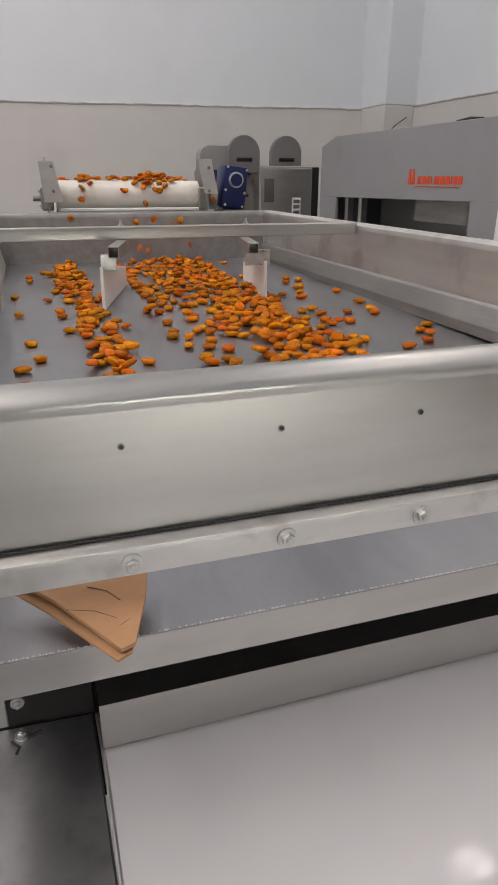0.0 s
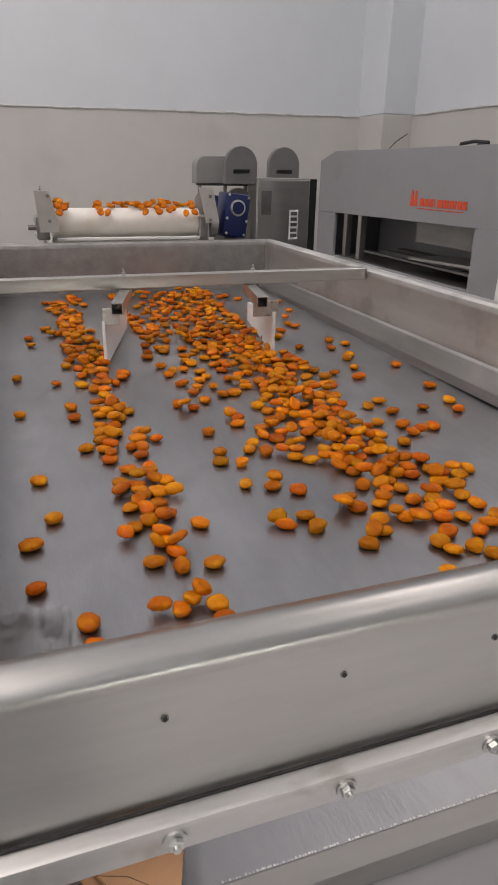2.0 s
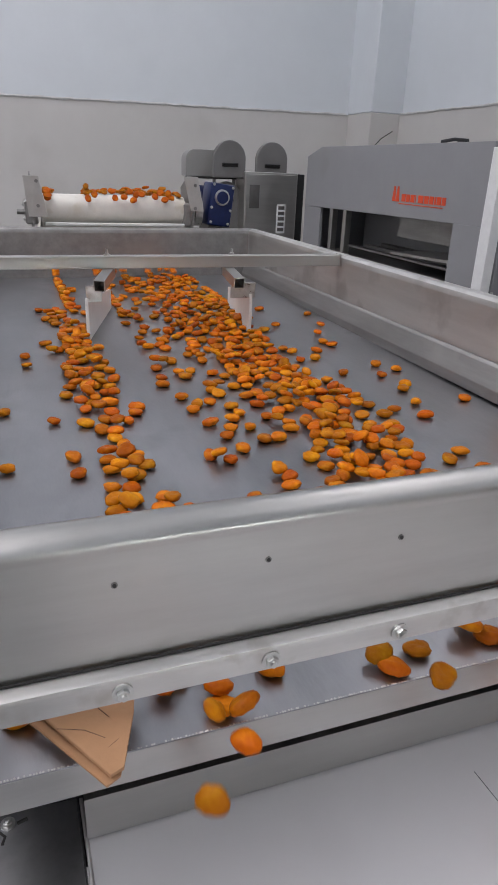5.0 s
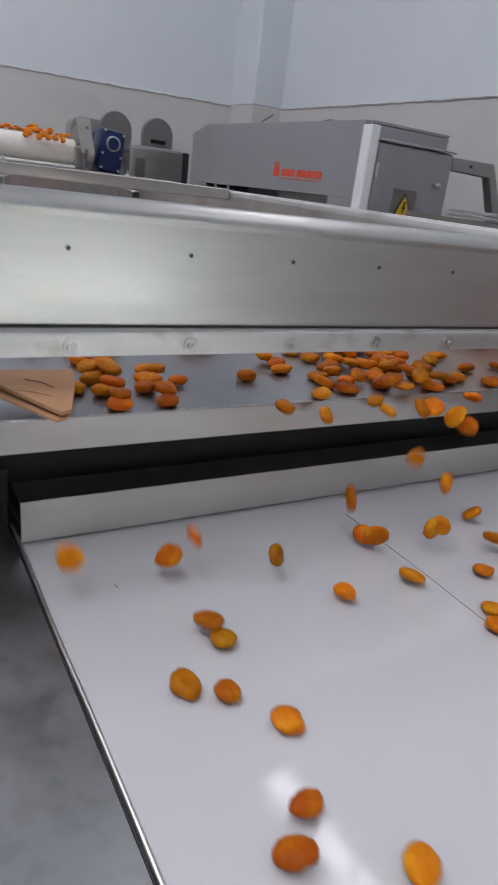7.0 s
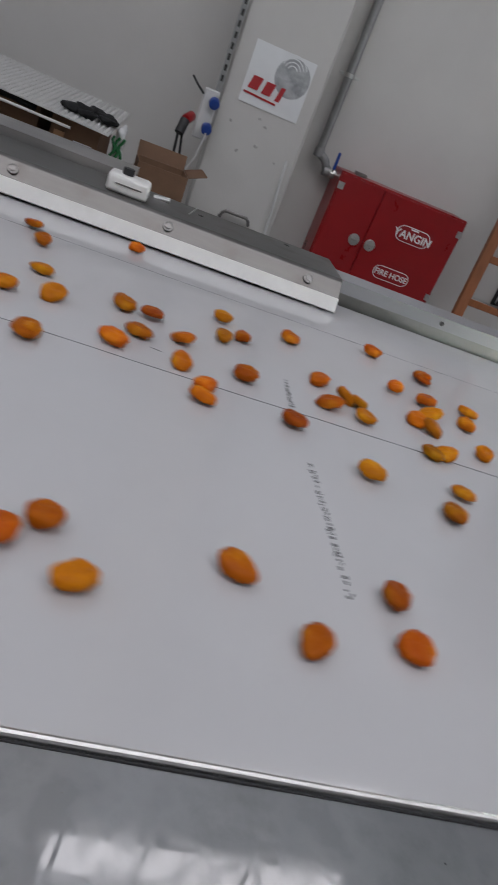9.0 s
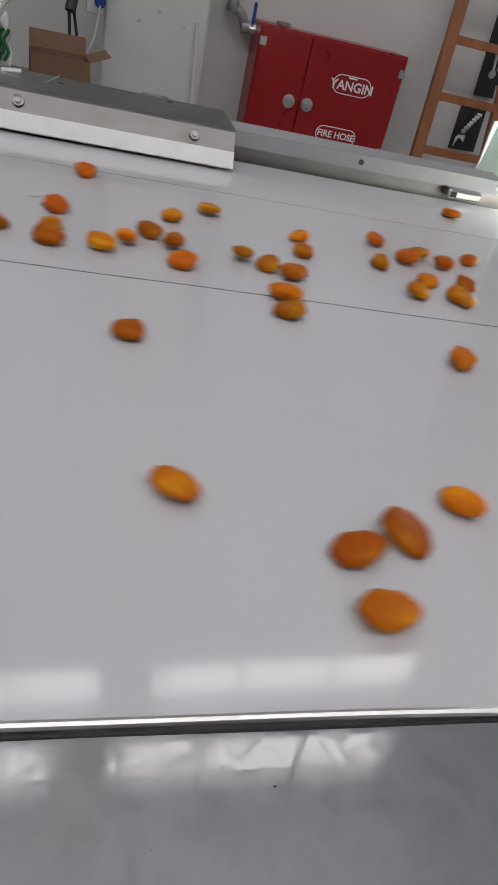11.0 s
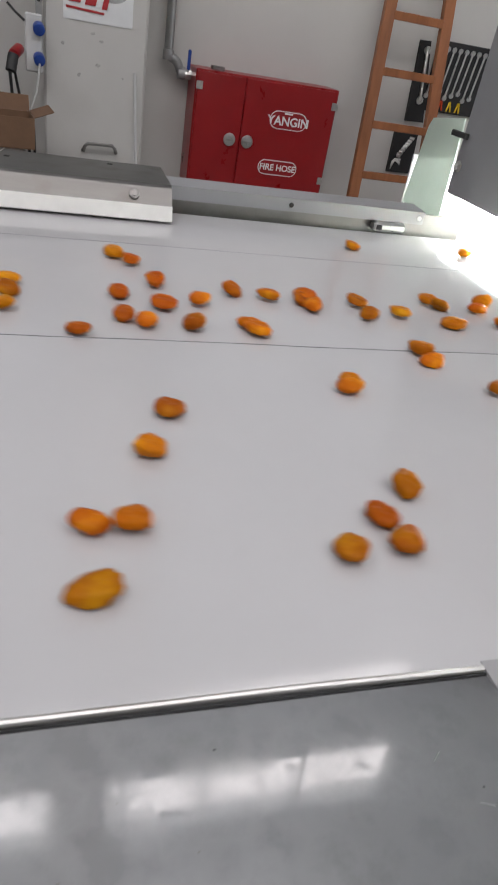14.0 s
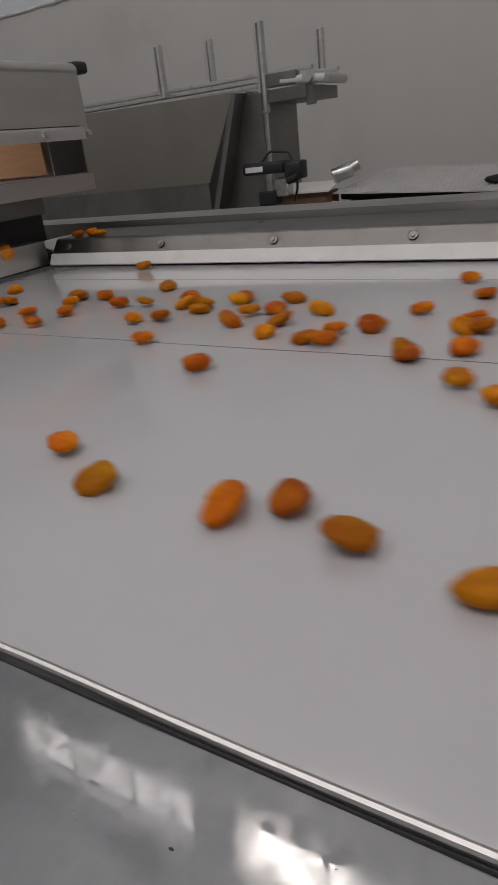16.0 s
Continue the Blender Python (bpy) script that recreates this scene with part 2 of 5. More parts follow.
def thing(name, label, category, at=(0, 0, 0), group="", kind=""):
    ob = new(name)
    ob.location = at
    ob.empty_display_size = 0.05
    return tagged(ob, label, category, group, kind)


def part(name, bm, mat, parent, label="", smooth=True):
    ob = new(name, finish(name, bm, mat, smooth))
    ob.parent = parent
    if parent.type == 'EMPTY':
        ob.matrix_parent_inverse = Matrix.Translation(-parent.location)
    return tagged(ob, label)


def single(name, bm, mat, label, category, group="", kind="", smooth=True):
    return tagged(new(name, finish(name, bm, mat, smooth)), label, category, group, kind)


def box(x0, x1, y0, y1, z0, z1, bev=0.002, bm=None, seg=1):
    own = bmesh.new()
    bmesh.ops.create_cube(own, size=1, matrix=Matrix.Translation(((x0 + x1) / 2, (y0 + y1) / 2, (z0 + z1) / 2)) @ Matrix.Diagonal((abs(x1 - x0), abs(y1 - y0), abs(z1 - z0), 1)))
    if bev:
        bmesh.ops.bevel(own, geom=own.edges[:], offset=bev, segments=seg, affect='EDGES', profile=0.5)
    return merge(bm, own)


def merge(bm, own):
    if bm is None:
        return own
    me = bpy.data.meshes.new("tmp")
    own.to_mesh(me)
    own.free()
    bm.from_mesh(me)
    bpy.data.meshes.remove(me)
    return bm


def rod(p0, p1, r, seg=16, bm=None, r2=None, bev=0.0):
    own = bmesh.new()
    a, b = Vector(p0), Vector(p1)
    d = b - a
    m = Matrix.Translation((a + b) / 2) @ d.to_track_quat("Z", "Y").to_matrix().to_4x4()
    bmesh.ops.create_cone(own, cap_ends=True, segments=seg, radius1=r, radius2=r if r2 is None else r2, depth=d.length, matrix=m)
    if bev:
        es = [e for e in own.edges if len(e.link_faces) == 2 and any(len(f.verts) > 4 for f in e.link_faces)]
        bmesh.ops.bevel(own, geom=es, offset=bev, segments=2, affect='EDGES', profile=0.5)
    return merge(bm, own)


def prism(pts, axis, a0, a1, bm=None, bev=0.0):
    """Extrudes a closed outline along an axis. pts: for x (y, z), for y (x, z), for z (x, y)."""
    own = bmesh.new()

    def at(p, a):
        return {"x": (a, p[0], p[1]), "y": (p[0], a, p[1]), "z": (p[0], p[1], a)}[axis]
    lo, hi = [own.verts.new(at(p, a0)) for p in pts], [own.verts.new(at(p, a1)) for p in pts]
    n = len(pts)
    own.faces.new(lo)
    own.faces.new(hi[::-1])
    for i in range(n):
        own.faces.new((lo[i], lo[(i + 1) % n], hi[(i + 1) % n], hi[i]))
    bmesh.ops.recalc_face_normals(own, faces=own.faces)
    if bev:
        bmesh.ops.bevel(own, geom=own.edges[:], offset=bev, segments=1, affect='EDGES', profile=0.5)
    return merge(bm, own)


def sheet(pts, thick, axis, a0, a1, bm=None):
    """A bent sheet: an open profile with thickness, extruded along an axis."""
    ps = [Vector(pts[0])]
    for q in pts[1:]:
        p, q = ps[-1], Vector(q)
        if (q - p).length > 0.025:
            d = (q - p).normalized() * 0.003
            ps += [p + d, q - d]
        ps.append(q)
    out = []
    for i, p in enumerate(ps):
        d0 = (p - ps[i - 1]).normalized() if i else None
        d1 = (ps[i + 1] - p).normalized() if i < len(ps) - 1 else None
        d = (d0 or d1) if not (d0 and d1) else (d0 + d1).normalized()
        nrm = Vector((-d.y, d.x))
        k = 1.0
        if d0 and d1:
            k = 1 / max(0.4, nrm.dot(Vector((-d0.y, d0.x))))
        out.append(p + nrm * thick * k)
    return prism([tuple(p) for p in ps] + [tuple(p) for p in out[::-1]], axis, a0, a1, bm)


def bend(cx, cy, r, a0, a1, n=6):
    return [(cx + r * math.cos(radians(a0 + (a1 - a0) * i / n)), cy + r * math.sin(radians(a0 + (a1 - a0) * i / n))) for i in range(n + 1)]


def tube(points, r, seg=8, bm=None):
    """A round cable or bent pipe along points."""
    own = bmesh.new()
    ps = [Vector(p) for p in points]
    rings, q, last = [], None, None
    for i, p in enumerate(ps):
        d = (ps[min(i + 1, len(ps) - 1)] - ps[max(i - 1, 0)]).normalized()
        q = d.to_track_quat("Z", "Y") if q is None else last.rotation_difference(d) @ q
        last = d
        rings.append([own.verts.new(p + q @ Vector((r * math.cos(2 * math.pi * k / seg), r * math.sin(2 * math.pi * k / seg), 0))) for k in range(seg)])
    for a, b in zip(rings, rings[1:]):
        for k in range(seg):
            own.faces.new((a[k], a[(k + 1) % seg], b[(k + 1) % seg], b[k]))
    own.faces.new(rings[0][::-1])
    own.faces.new(rings[-1])
    return merge(bm, own)


def bolt(name, p, way, r, parent, mat=ZINC):
    """A hexagon bolt on a washer; way points out of the surface."""
    p, w = Vector(p), Vector(way)
    bm = rod(p - w * 0.001, p + w * 0.0025, r * 1.55, 18)
    rod(p + w * 0.0025, p + w * (r * 0.75 + 0.0025), r, 6, bm, bev=r * 0.12)
    rod(p + w * (r * 0.75), p + w * (r * 0.75 + 0.006), r * 0.5, 10, bm)
    return part(name, bm, mat, parent, smooth=False)


def lettering(text, size, m, mat, name, parent, depth=0.001, shear=0.0):
    cu = bpy.data.curves.new(name, 'FONT')
    cu.body, cu.size, cu.extrude, cu.align_x, cu.align_y, cu.shear = text, size, depth, 'CENTER', 'CENTER', shear
    cu.offset = size * 0.022
    tmp = bpy.data.objects.new(name, cu)
    scene.collection.objects.link(tmp)
    me = bpy.data.meshes.new_from_object(tmp.evaluated_get(bpy.context.evaluated_depsgraph_get()))
    bpy.data.objects.remove(tmp)
    me.transform(m)
    me.materials.clear()
    me.materials.append(mat)
    ob = new(name, me)
    ob.parent = parent
    return ob


# ---- the hall ----
def hall():
    single("floor", box(WALL_W - 0.2, WALL_E + 0.2, WALL_S - 0.2, WALL_N + 1.3, -0.15, 0, 0), CONCRETE, "smooth grey concrete factory floor", "floor", kind="structure")
    rx0, rx1, ry0, ry1 = ROOF_FILL
    bm = box(WALL_W - 0.2, rx0, WALL_S - 0.2, WALL_N + 1.3, CEIL, CEIL + 0.1, 0)
    box(rx1, WALL_E + 0.2, WALL_S - 0.2, WALL_N + 1.3, CEIL, CEIL + 0.1, 0, bm)
    box(rx0, rx1, WALL_S - 0.2, ry0, CEIL, CEIL + 0.1, 0, bm)
    box(rx0, rx1, ry1, WALL_N + 1.3, CEIL, CEIL + 0.1, 0, bm)
    y = ry0 + 1.2
    while y < ry1 - 0.3:
        box(rx0, rx1, y - 0.04, y + 0.04, CEIL - 0.03, CEIL + 0.05, 0, bm)
        y += 1.2
    single("ceiling", bm, WALL_UP, "high white panel roof with an added opening for fill light", "ceiling", kind="structure", smooth=False)
    split = 2.505
    # the north wall meets the east wall out of square
    skew = Matrix.Translation((4.33, 8.0, 0)) @ Matrix.Rotation(radians(-8), 4, "Z") @ Matrix.Translation((-4.33, -8.0, 0))
    low = "matt beige-grey painted plaster wall below a ledge"
    up = "pale bluish-white upper wall panel"
    north = single("wall_north", box(WALL_W - 0.4, WALL_E + 0.1, 8.0, 8.2, 0, split, 0), WALL_LOW, low, "wall", kind="structure")
    north.data.transform(skew)
    north = single("wall_north_upper", box(WALL_W - 0.4, WALL_E + 0.1, 8.03, 8.2, split + 0.002, CEIL - 0.002, 0), WALL_UP, up, "wall", kind="structure")
    north.data.transform(skew)
    bm = box(WALL_W, SOUTH_GAP[0], WALL_S - 0.2, WALL_S, 0, split, 0)
    box(SOUTH_GAP[1], WALL_E, WALL_S - 0.2, WALL_S, 0, split, 0, bm)
    single("wall_south", bm, WALL_LOW, low, "wall", kind="structure")
    bm = box(WALL_W, SOUTH_GAP[0], WALL_S - 0.2, WALL_S - 0.03, split + 0.002, CEIL - 0.002, 0)
    box(SOUTH_GAP[1], WALL_E, WALL_S - 0.2, WALL_S - 0.03, split + 0.002, CEIL - 0.002, 0, bm)
    box(SOUTH_GAP[0], SOUTH_GAP[1], WALL_S - 0.2, WALL_S - 0.03, SOUTH_GAP[2], CEIL - 0.002, 0, bm)
    single("wall_south_upper", bm, WALL_UP, up, "wall", kind="structure")
    # West windows repeat the east ones: unseen, added for fill light.
    for name, x0, x1, s in (("wall_west", WALL_W - 0.2, WALL_W, -0.03), ("wall_east", WALL_E, WALL_E + 0.2, 0.03)):
        end = WALL_N + (1.3 if s < 0 else 0.2)
        single(name, box(x0, x1, WALL_S - 0.2, end, 0, split, 0), WALL_LOW, low, "wall", kind="structure")
        a, b = (x0 + s, x1) if s > 0 else (x0, x1 + s)
        bm = box(a, b, WALL_S - 0.2, end, split + 0.002, WIN_Z[0], 0)
        box(a, b, WALL_S - 0.2, end, WIN_Z[1], CEIL - 0.002, 0, bm)
        edges = [WALL_S - 0.2] + [v for w in WIN_Y for v in w] + [end]
        for y0, y1 in zip(edges[0::2], edges[1::2]):
            box(a, b, y0, y1, WIN_Z[0], WIN_Z[1], 0, bm)
        single(name + "_upper", bm, WALL_UP, up, "wall", kind="structure", smooth=False)
        for i, (y0, y1) in enumerate(WIN_Y):
            win = single("window_%d" % (i + 1 + (3 if s > 0 else 0)), box(a + 0.06, b - 0.05, y0, y0 + 0.06, WIN_Z[0], WIN_Z[1], 0), PAINT_LIGHT, "high strip window with three panes", "window", kind="structure")
            step = (y1 - y0) / 3
            for k in (1, 2, 3):
                y = y0 + step * k
                part("mullion", box(a + 0.06, b - 0.05, y - 0.06, y, WIN_Z[0] + 0.001, WIN_Z[1] - 0.001, 0), PAINT_LIGHT, win)
            part("sill", box(a - 0.02, b - 0.02, y0 + 0.061, y1 - 0.061, WIN_Z[0], WIN_Z[0] + 0.04, 0.004), PAINT_LIGHT, win)
    # uneven sealant bead on the ledge
    rnd = random.Random(4)
    pts = []
    x = WALL_W + 0.05
    while x < 4.33:
        pts.append((x, 7.998 + rnd.uniform(-.004, .004), split + 0.004 + rnd.uniform(-.006, .006)))
        x += 0.09
    single("trim_ledge_north", tube([skew @ Vector(p) for p in pts], 0.016, 6), TRIM, "rough white sealant bead along the wall ledge", "trim", kind="structure")
    pts = []
    y = WALL_S + 0.05
    while y < 7.38:
        pts.append((WALL_E - 0.002 + rnd.uniform(-.004, .004), y, split + 0.004 + rnd.uniform(-.006, .006)))
        y += 0.09
    single("trim_ledge_east", tube(pts, 0.014, 6), TRIM, "rough white sealant bead along the wall ledge", "trim", kind="structure")
    # corner column and the pillar on the east wall
    col = single("column_corner", box(4.33, WALL_E + 0.05, 7.4, WALL_N + 0.05, split + 0.003, CEIL - 0.004, 0.012), WALL_UP, "pale painted concrete column in the wall corner", "column", kind="structure")
    part("column_foot", box(4.327, WALL_E - 0.002, 7.397, WALL_N - 0.002, 0.002, split + 0.001, 0.008), WALL_LOW, col, "beige painted lower part of the column")
    bm = box(4.29, WALL_E - 0.002, -2.06, -1.46, 0.002, CEIL - 0.004, 0.015)
    pil = single("column_east", bm, WALL_LOW, "grey painted concrete pillar on the wall", "column", kind="structure")

    for k in range(9):
        y, z = rnd.uniform(-1.98, -1.54), rnd.uniform(0.95, 1.6)
        bm = bmesh.new()
        bmesh.ops.create_icosphere(bm, subdivisions=2, radius=1, matrix=Matrix.Translation((4.29, y, z)) @ Matrix.Diagonal((0.0012, rnd.uniform(0.006, 0.016), rnd.uniform(0.005, 0.014), 1)))
        for v in bm.verts:
            w = noise.noise_vector(v.co * 90) * 0.006
            v.co += Vector((0, w.y, w.z))
        part("stain", bm, STAIN, pil, "faint dirty smudge")


hall()


# ---- vibrating tray ----
TX0, TX1, TY1 = -0.2, 1.262, 3.17
FLOOR_Z = 1.2


def floor_z(y):
    return FLOOR_Z + 0.011 * max(0.0, y)


def vibrating_tray():
    t = thing("vibrating_tray", "long brushed stainless steel vibrating tray carrying dried apricots", "conveyor tray", (0.5, 1.5, 0.1))
    bm = bmesh.new()
    z1 = floor_z(TY1)
    prism([(0.0065, FLOOR_Z), (TY1, z1), (TY1, z1 - 0.006), (0.0065, FLOOR_Z - 0.006)], "x", TX0, TX1, bm)
    part("floor_plate", bm, STEEL_FLOOR, t, "dull scuffed steel floor plate")
    part("lip", sheet([(0.006, FLOOR_Z - 0.002), (0.006, 1.152), (0.1, 1.148)], 0.004, "x", TX0, 1.36), STEEL, t)
    # weld bead: many small overlapping beads on the edge
    bm = bmesh.new()
    rnd = random.Random(1)
    x = TX0
    while x < 1.33:
        bmesh.ops.create_icosphere(bm, subdivisions=1, radius=0.0016, matrix=Matrix.Translation((x, 0.008, FLOOR_Z - 0.0005 + rnd.uniform(-.0009, .0009))) @ Matrix.Diagonal((1, 1.1, 0.8, 1)))
        x += rnd.uniform(0.002, 0.0045)
    part("weld_bead", bm, ALU, t, "bright rippled weld bead")
    # front gate: rounded top folded back, hanging above the floor
    prof = [(0.0155, 1.29), (0.018, 1.462)] + bend(0.04, 1.465, 0.024, 175, 60, 7) + [(0.066, 1.478), (0.07, 1.46)]
    part("front_gate", sheet(prof, -0.003, "x", TX0 - 0.3, 1.385), STEEL, t, "brushed steel gate plate with rolled top edge")
    part("angle_bar", sheet([(-0.007, 1.289), (-0.007, 1.3175), (-0.0062, 1.3205), (-0.003, 1.322), (0.0125, 1.3235)], -0.004, "x", TX0 - 0.3, 1.345), ALU, t, "bright scratched angle bar")
    # Near-black strip stands in for the shadow where bar meets gate.
    part("shadow_gap", box(TX0 - 0.3, 1.345, 0.0105, 0.0132, 1.3236, 1.3262, 0), DARK, t, "dark strip painting the shadow line above the bar")
    for i in range(-1, 9):
        bolt("bolt", (0.17 * i if i >= 0 else -0.15, -0.007, 1.303), (0, -1, 0), 0.0075, t)
    for i in range(5):
        p = Vector((0.17 * i, 0.0172, 1.423))
        part("drill_hole", rod(p, p + Vector((0, -0.0022, 0.0002)), 0.0022, 14), DARK, t)
        part("hole_rim", rod(p + Vector((0, .001, 0)), p + Vector((0, -0.0012, 0.0001)), 0.0036, 14), STEEL_DULL, t)
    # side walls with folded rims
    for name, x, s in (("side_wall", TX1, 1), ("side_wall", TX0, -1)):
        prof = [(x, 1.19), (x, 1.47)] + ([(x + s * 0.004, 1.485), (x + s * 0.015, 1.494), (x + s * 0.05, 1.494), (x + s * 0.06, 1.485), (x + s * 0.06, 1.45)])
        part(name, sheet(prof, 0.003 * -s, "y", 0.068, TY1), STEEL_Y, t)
    # Darker steel on the right strip carries its shade in the colour.
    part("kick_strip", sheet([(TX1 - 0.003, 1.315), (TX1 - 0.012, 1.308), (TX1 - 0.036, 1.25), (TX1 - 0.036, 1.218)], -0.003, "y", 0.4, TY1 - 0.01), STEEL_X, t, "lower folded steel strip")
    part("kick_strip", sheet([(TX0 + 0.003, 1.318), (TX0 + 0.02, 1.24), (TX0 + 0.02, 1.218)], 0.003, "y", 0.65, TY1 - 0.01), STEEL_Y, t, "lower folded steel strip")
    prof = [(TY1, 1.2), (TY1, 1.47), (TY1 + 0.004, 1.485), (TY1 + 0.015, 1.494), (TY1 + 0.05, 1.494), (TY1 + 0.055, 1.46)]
    # Same tray steel in a darker tone, so the back wall looks shaded.
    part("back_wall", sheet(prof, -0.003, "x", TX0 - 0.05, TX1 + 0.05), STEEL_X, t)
    # right end: outer cheek, black block painting the dark inside of the rolled rim
    part("end_cheek", prism([(0.03, 1.152), (0.2, 1.152), (0.2, 1.45), (0.075, 1.45), (0.03, 1.29)], "x", 1.362, 1.366), STEEL_DULL, t)
    part("rim_end_shade", box(1.386, 1.44, 0.02, 0.075, 1.462, 1.494, 0.01, seg=3), BLACK, t, "black block for the dark open end of the rolled rim")
    part("belly", box(TX0 + 0.05, 1.25, 0.12, 3.0, 1.1, 1.185, 0.004), STEEL_DULL, t)
    for y in (0.5, 1.6, 2.7):
        for x in (TX0 + 0.1, 1.2):
            part("leg", box(x - 0.03, x + 0.03, y - 0.03, y + 0.03, 0.0, 1.1, 0.004), STEEL_DULL, t)
    return t


vibrating_tray()


def cross_bar():
    t = thing("cross_bar", "square steel tube bridging the tray with two bolts", "bar", (0.6, 2.0, 1.494))
    part("tube", box(TX0 + 0.003, 1.255, 1.985, 2.03, 1.4525, 1.4985, 0.003), STEEL, t)
    part("end_plate", box(1.255, 1.2585, 1.983, 2.032, 1.4505, 1.5005, 0.0008), ZINC, t)
    for x in (0.283, 0.778):
        bolt("bolt", (x, 2.008, 1.4985), (0, 0, 1), 0.009, t)
        part("stud", rod((x, 2.008, 1.503), (x, 2.008, 1.522), 0.005, 10), ZINC, t)


cross_bar()


def diverter(x0, x1, xp0, xp1, label):
    """A hanging box tube with a white scraper plate under it."""
    t = thing("diverter", label, "diverter", (x1, 2.1, 1.25), "diverters on the cross bar")
    d = Vector((x1 - x0, 0.4, 0)).normalized()
    s = Vector((d.y, -d.x, 0))
    a, b = Vector((x0, 1.73, 1.432)), Vector((x1, 2.06, 1.432))
    w = 0.019
    own = bmesh.new()
    rings = []
    for p in (a, b):
        rings.append([[own.verts.new(p + s * u * k + Vector((0, 0, v * k))) for u, v in ((-w, -w), (w, -w), (w, w), (-w, w))] for k in (1.0, 0.85)])
    for k in range(4):
        n = (k + 1) % 4
        own.faces.new((rings[0][0][k], rings[0][0][n], rings[1][0][n], rings[1][0][k]))
        own.faces.new((rings[0][1][k], rings[0][1][n], rings[1][1][n], rings[1][1][k]))
        for r in rings:
            own.faces.new((r[0][k], r[0][n], r[1][n], r[1][k]))
    part("tube", own, STEEL, t, "open-ended square steel tube")
    own = bmesh.new()
    q = [(Vector((xp0, 1.82, 0)), floor_z(1.82) + 0.002, 1.375), (Vector((xp1, 2.36, 0)), floor_z(2.36) + 0.002, 1.31)]
    n2 = Vector((0.54, xp0 - xp1, 0)).normalized() * 0.006
    vs = [own.verts.new(p + o + Vector((0, 0, z))) for o in (n2, -n2) for p, zl, zh in q for z in (zl, zh)]
    for f in ((0, 1, 3, 2), (4, 6, 7, 5), (0, 4, 5, 1), (2, 3, 7, 6), (1, 5, 7, 3), (0, 2, 6, 4)):
        own.faces.new([vs[i] for i in f])
    bmesh.ops.bevel(own, geom=own.edges[:], offset=0.002, segments=1, affect='EDGES', profile=0.5)
    part("scraper_plate", own, PLASTIC, t, "white plastic scraper plate")
    part("hanger", box(min(xp0, x0), max(xp0, x0) + 0.02, 1.828, 1.833, 1.36, 1.418, 0.001), ZINC, t)
    return t


diverter(0.214, 0.3, 0.178, 0.335, "steel tube diverter with white plate beside the thin stream")
diverter(0.718, 0.775, 0.798, 0.886, "steel tube diverter with white plate beside the dense stream")


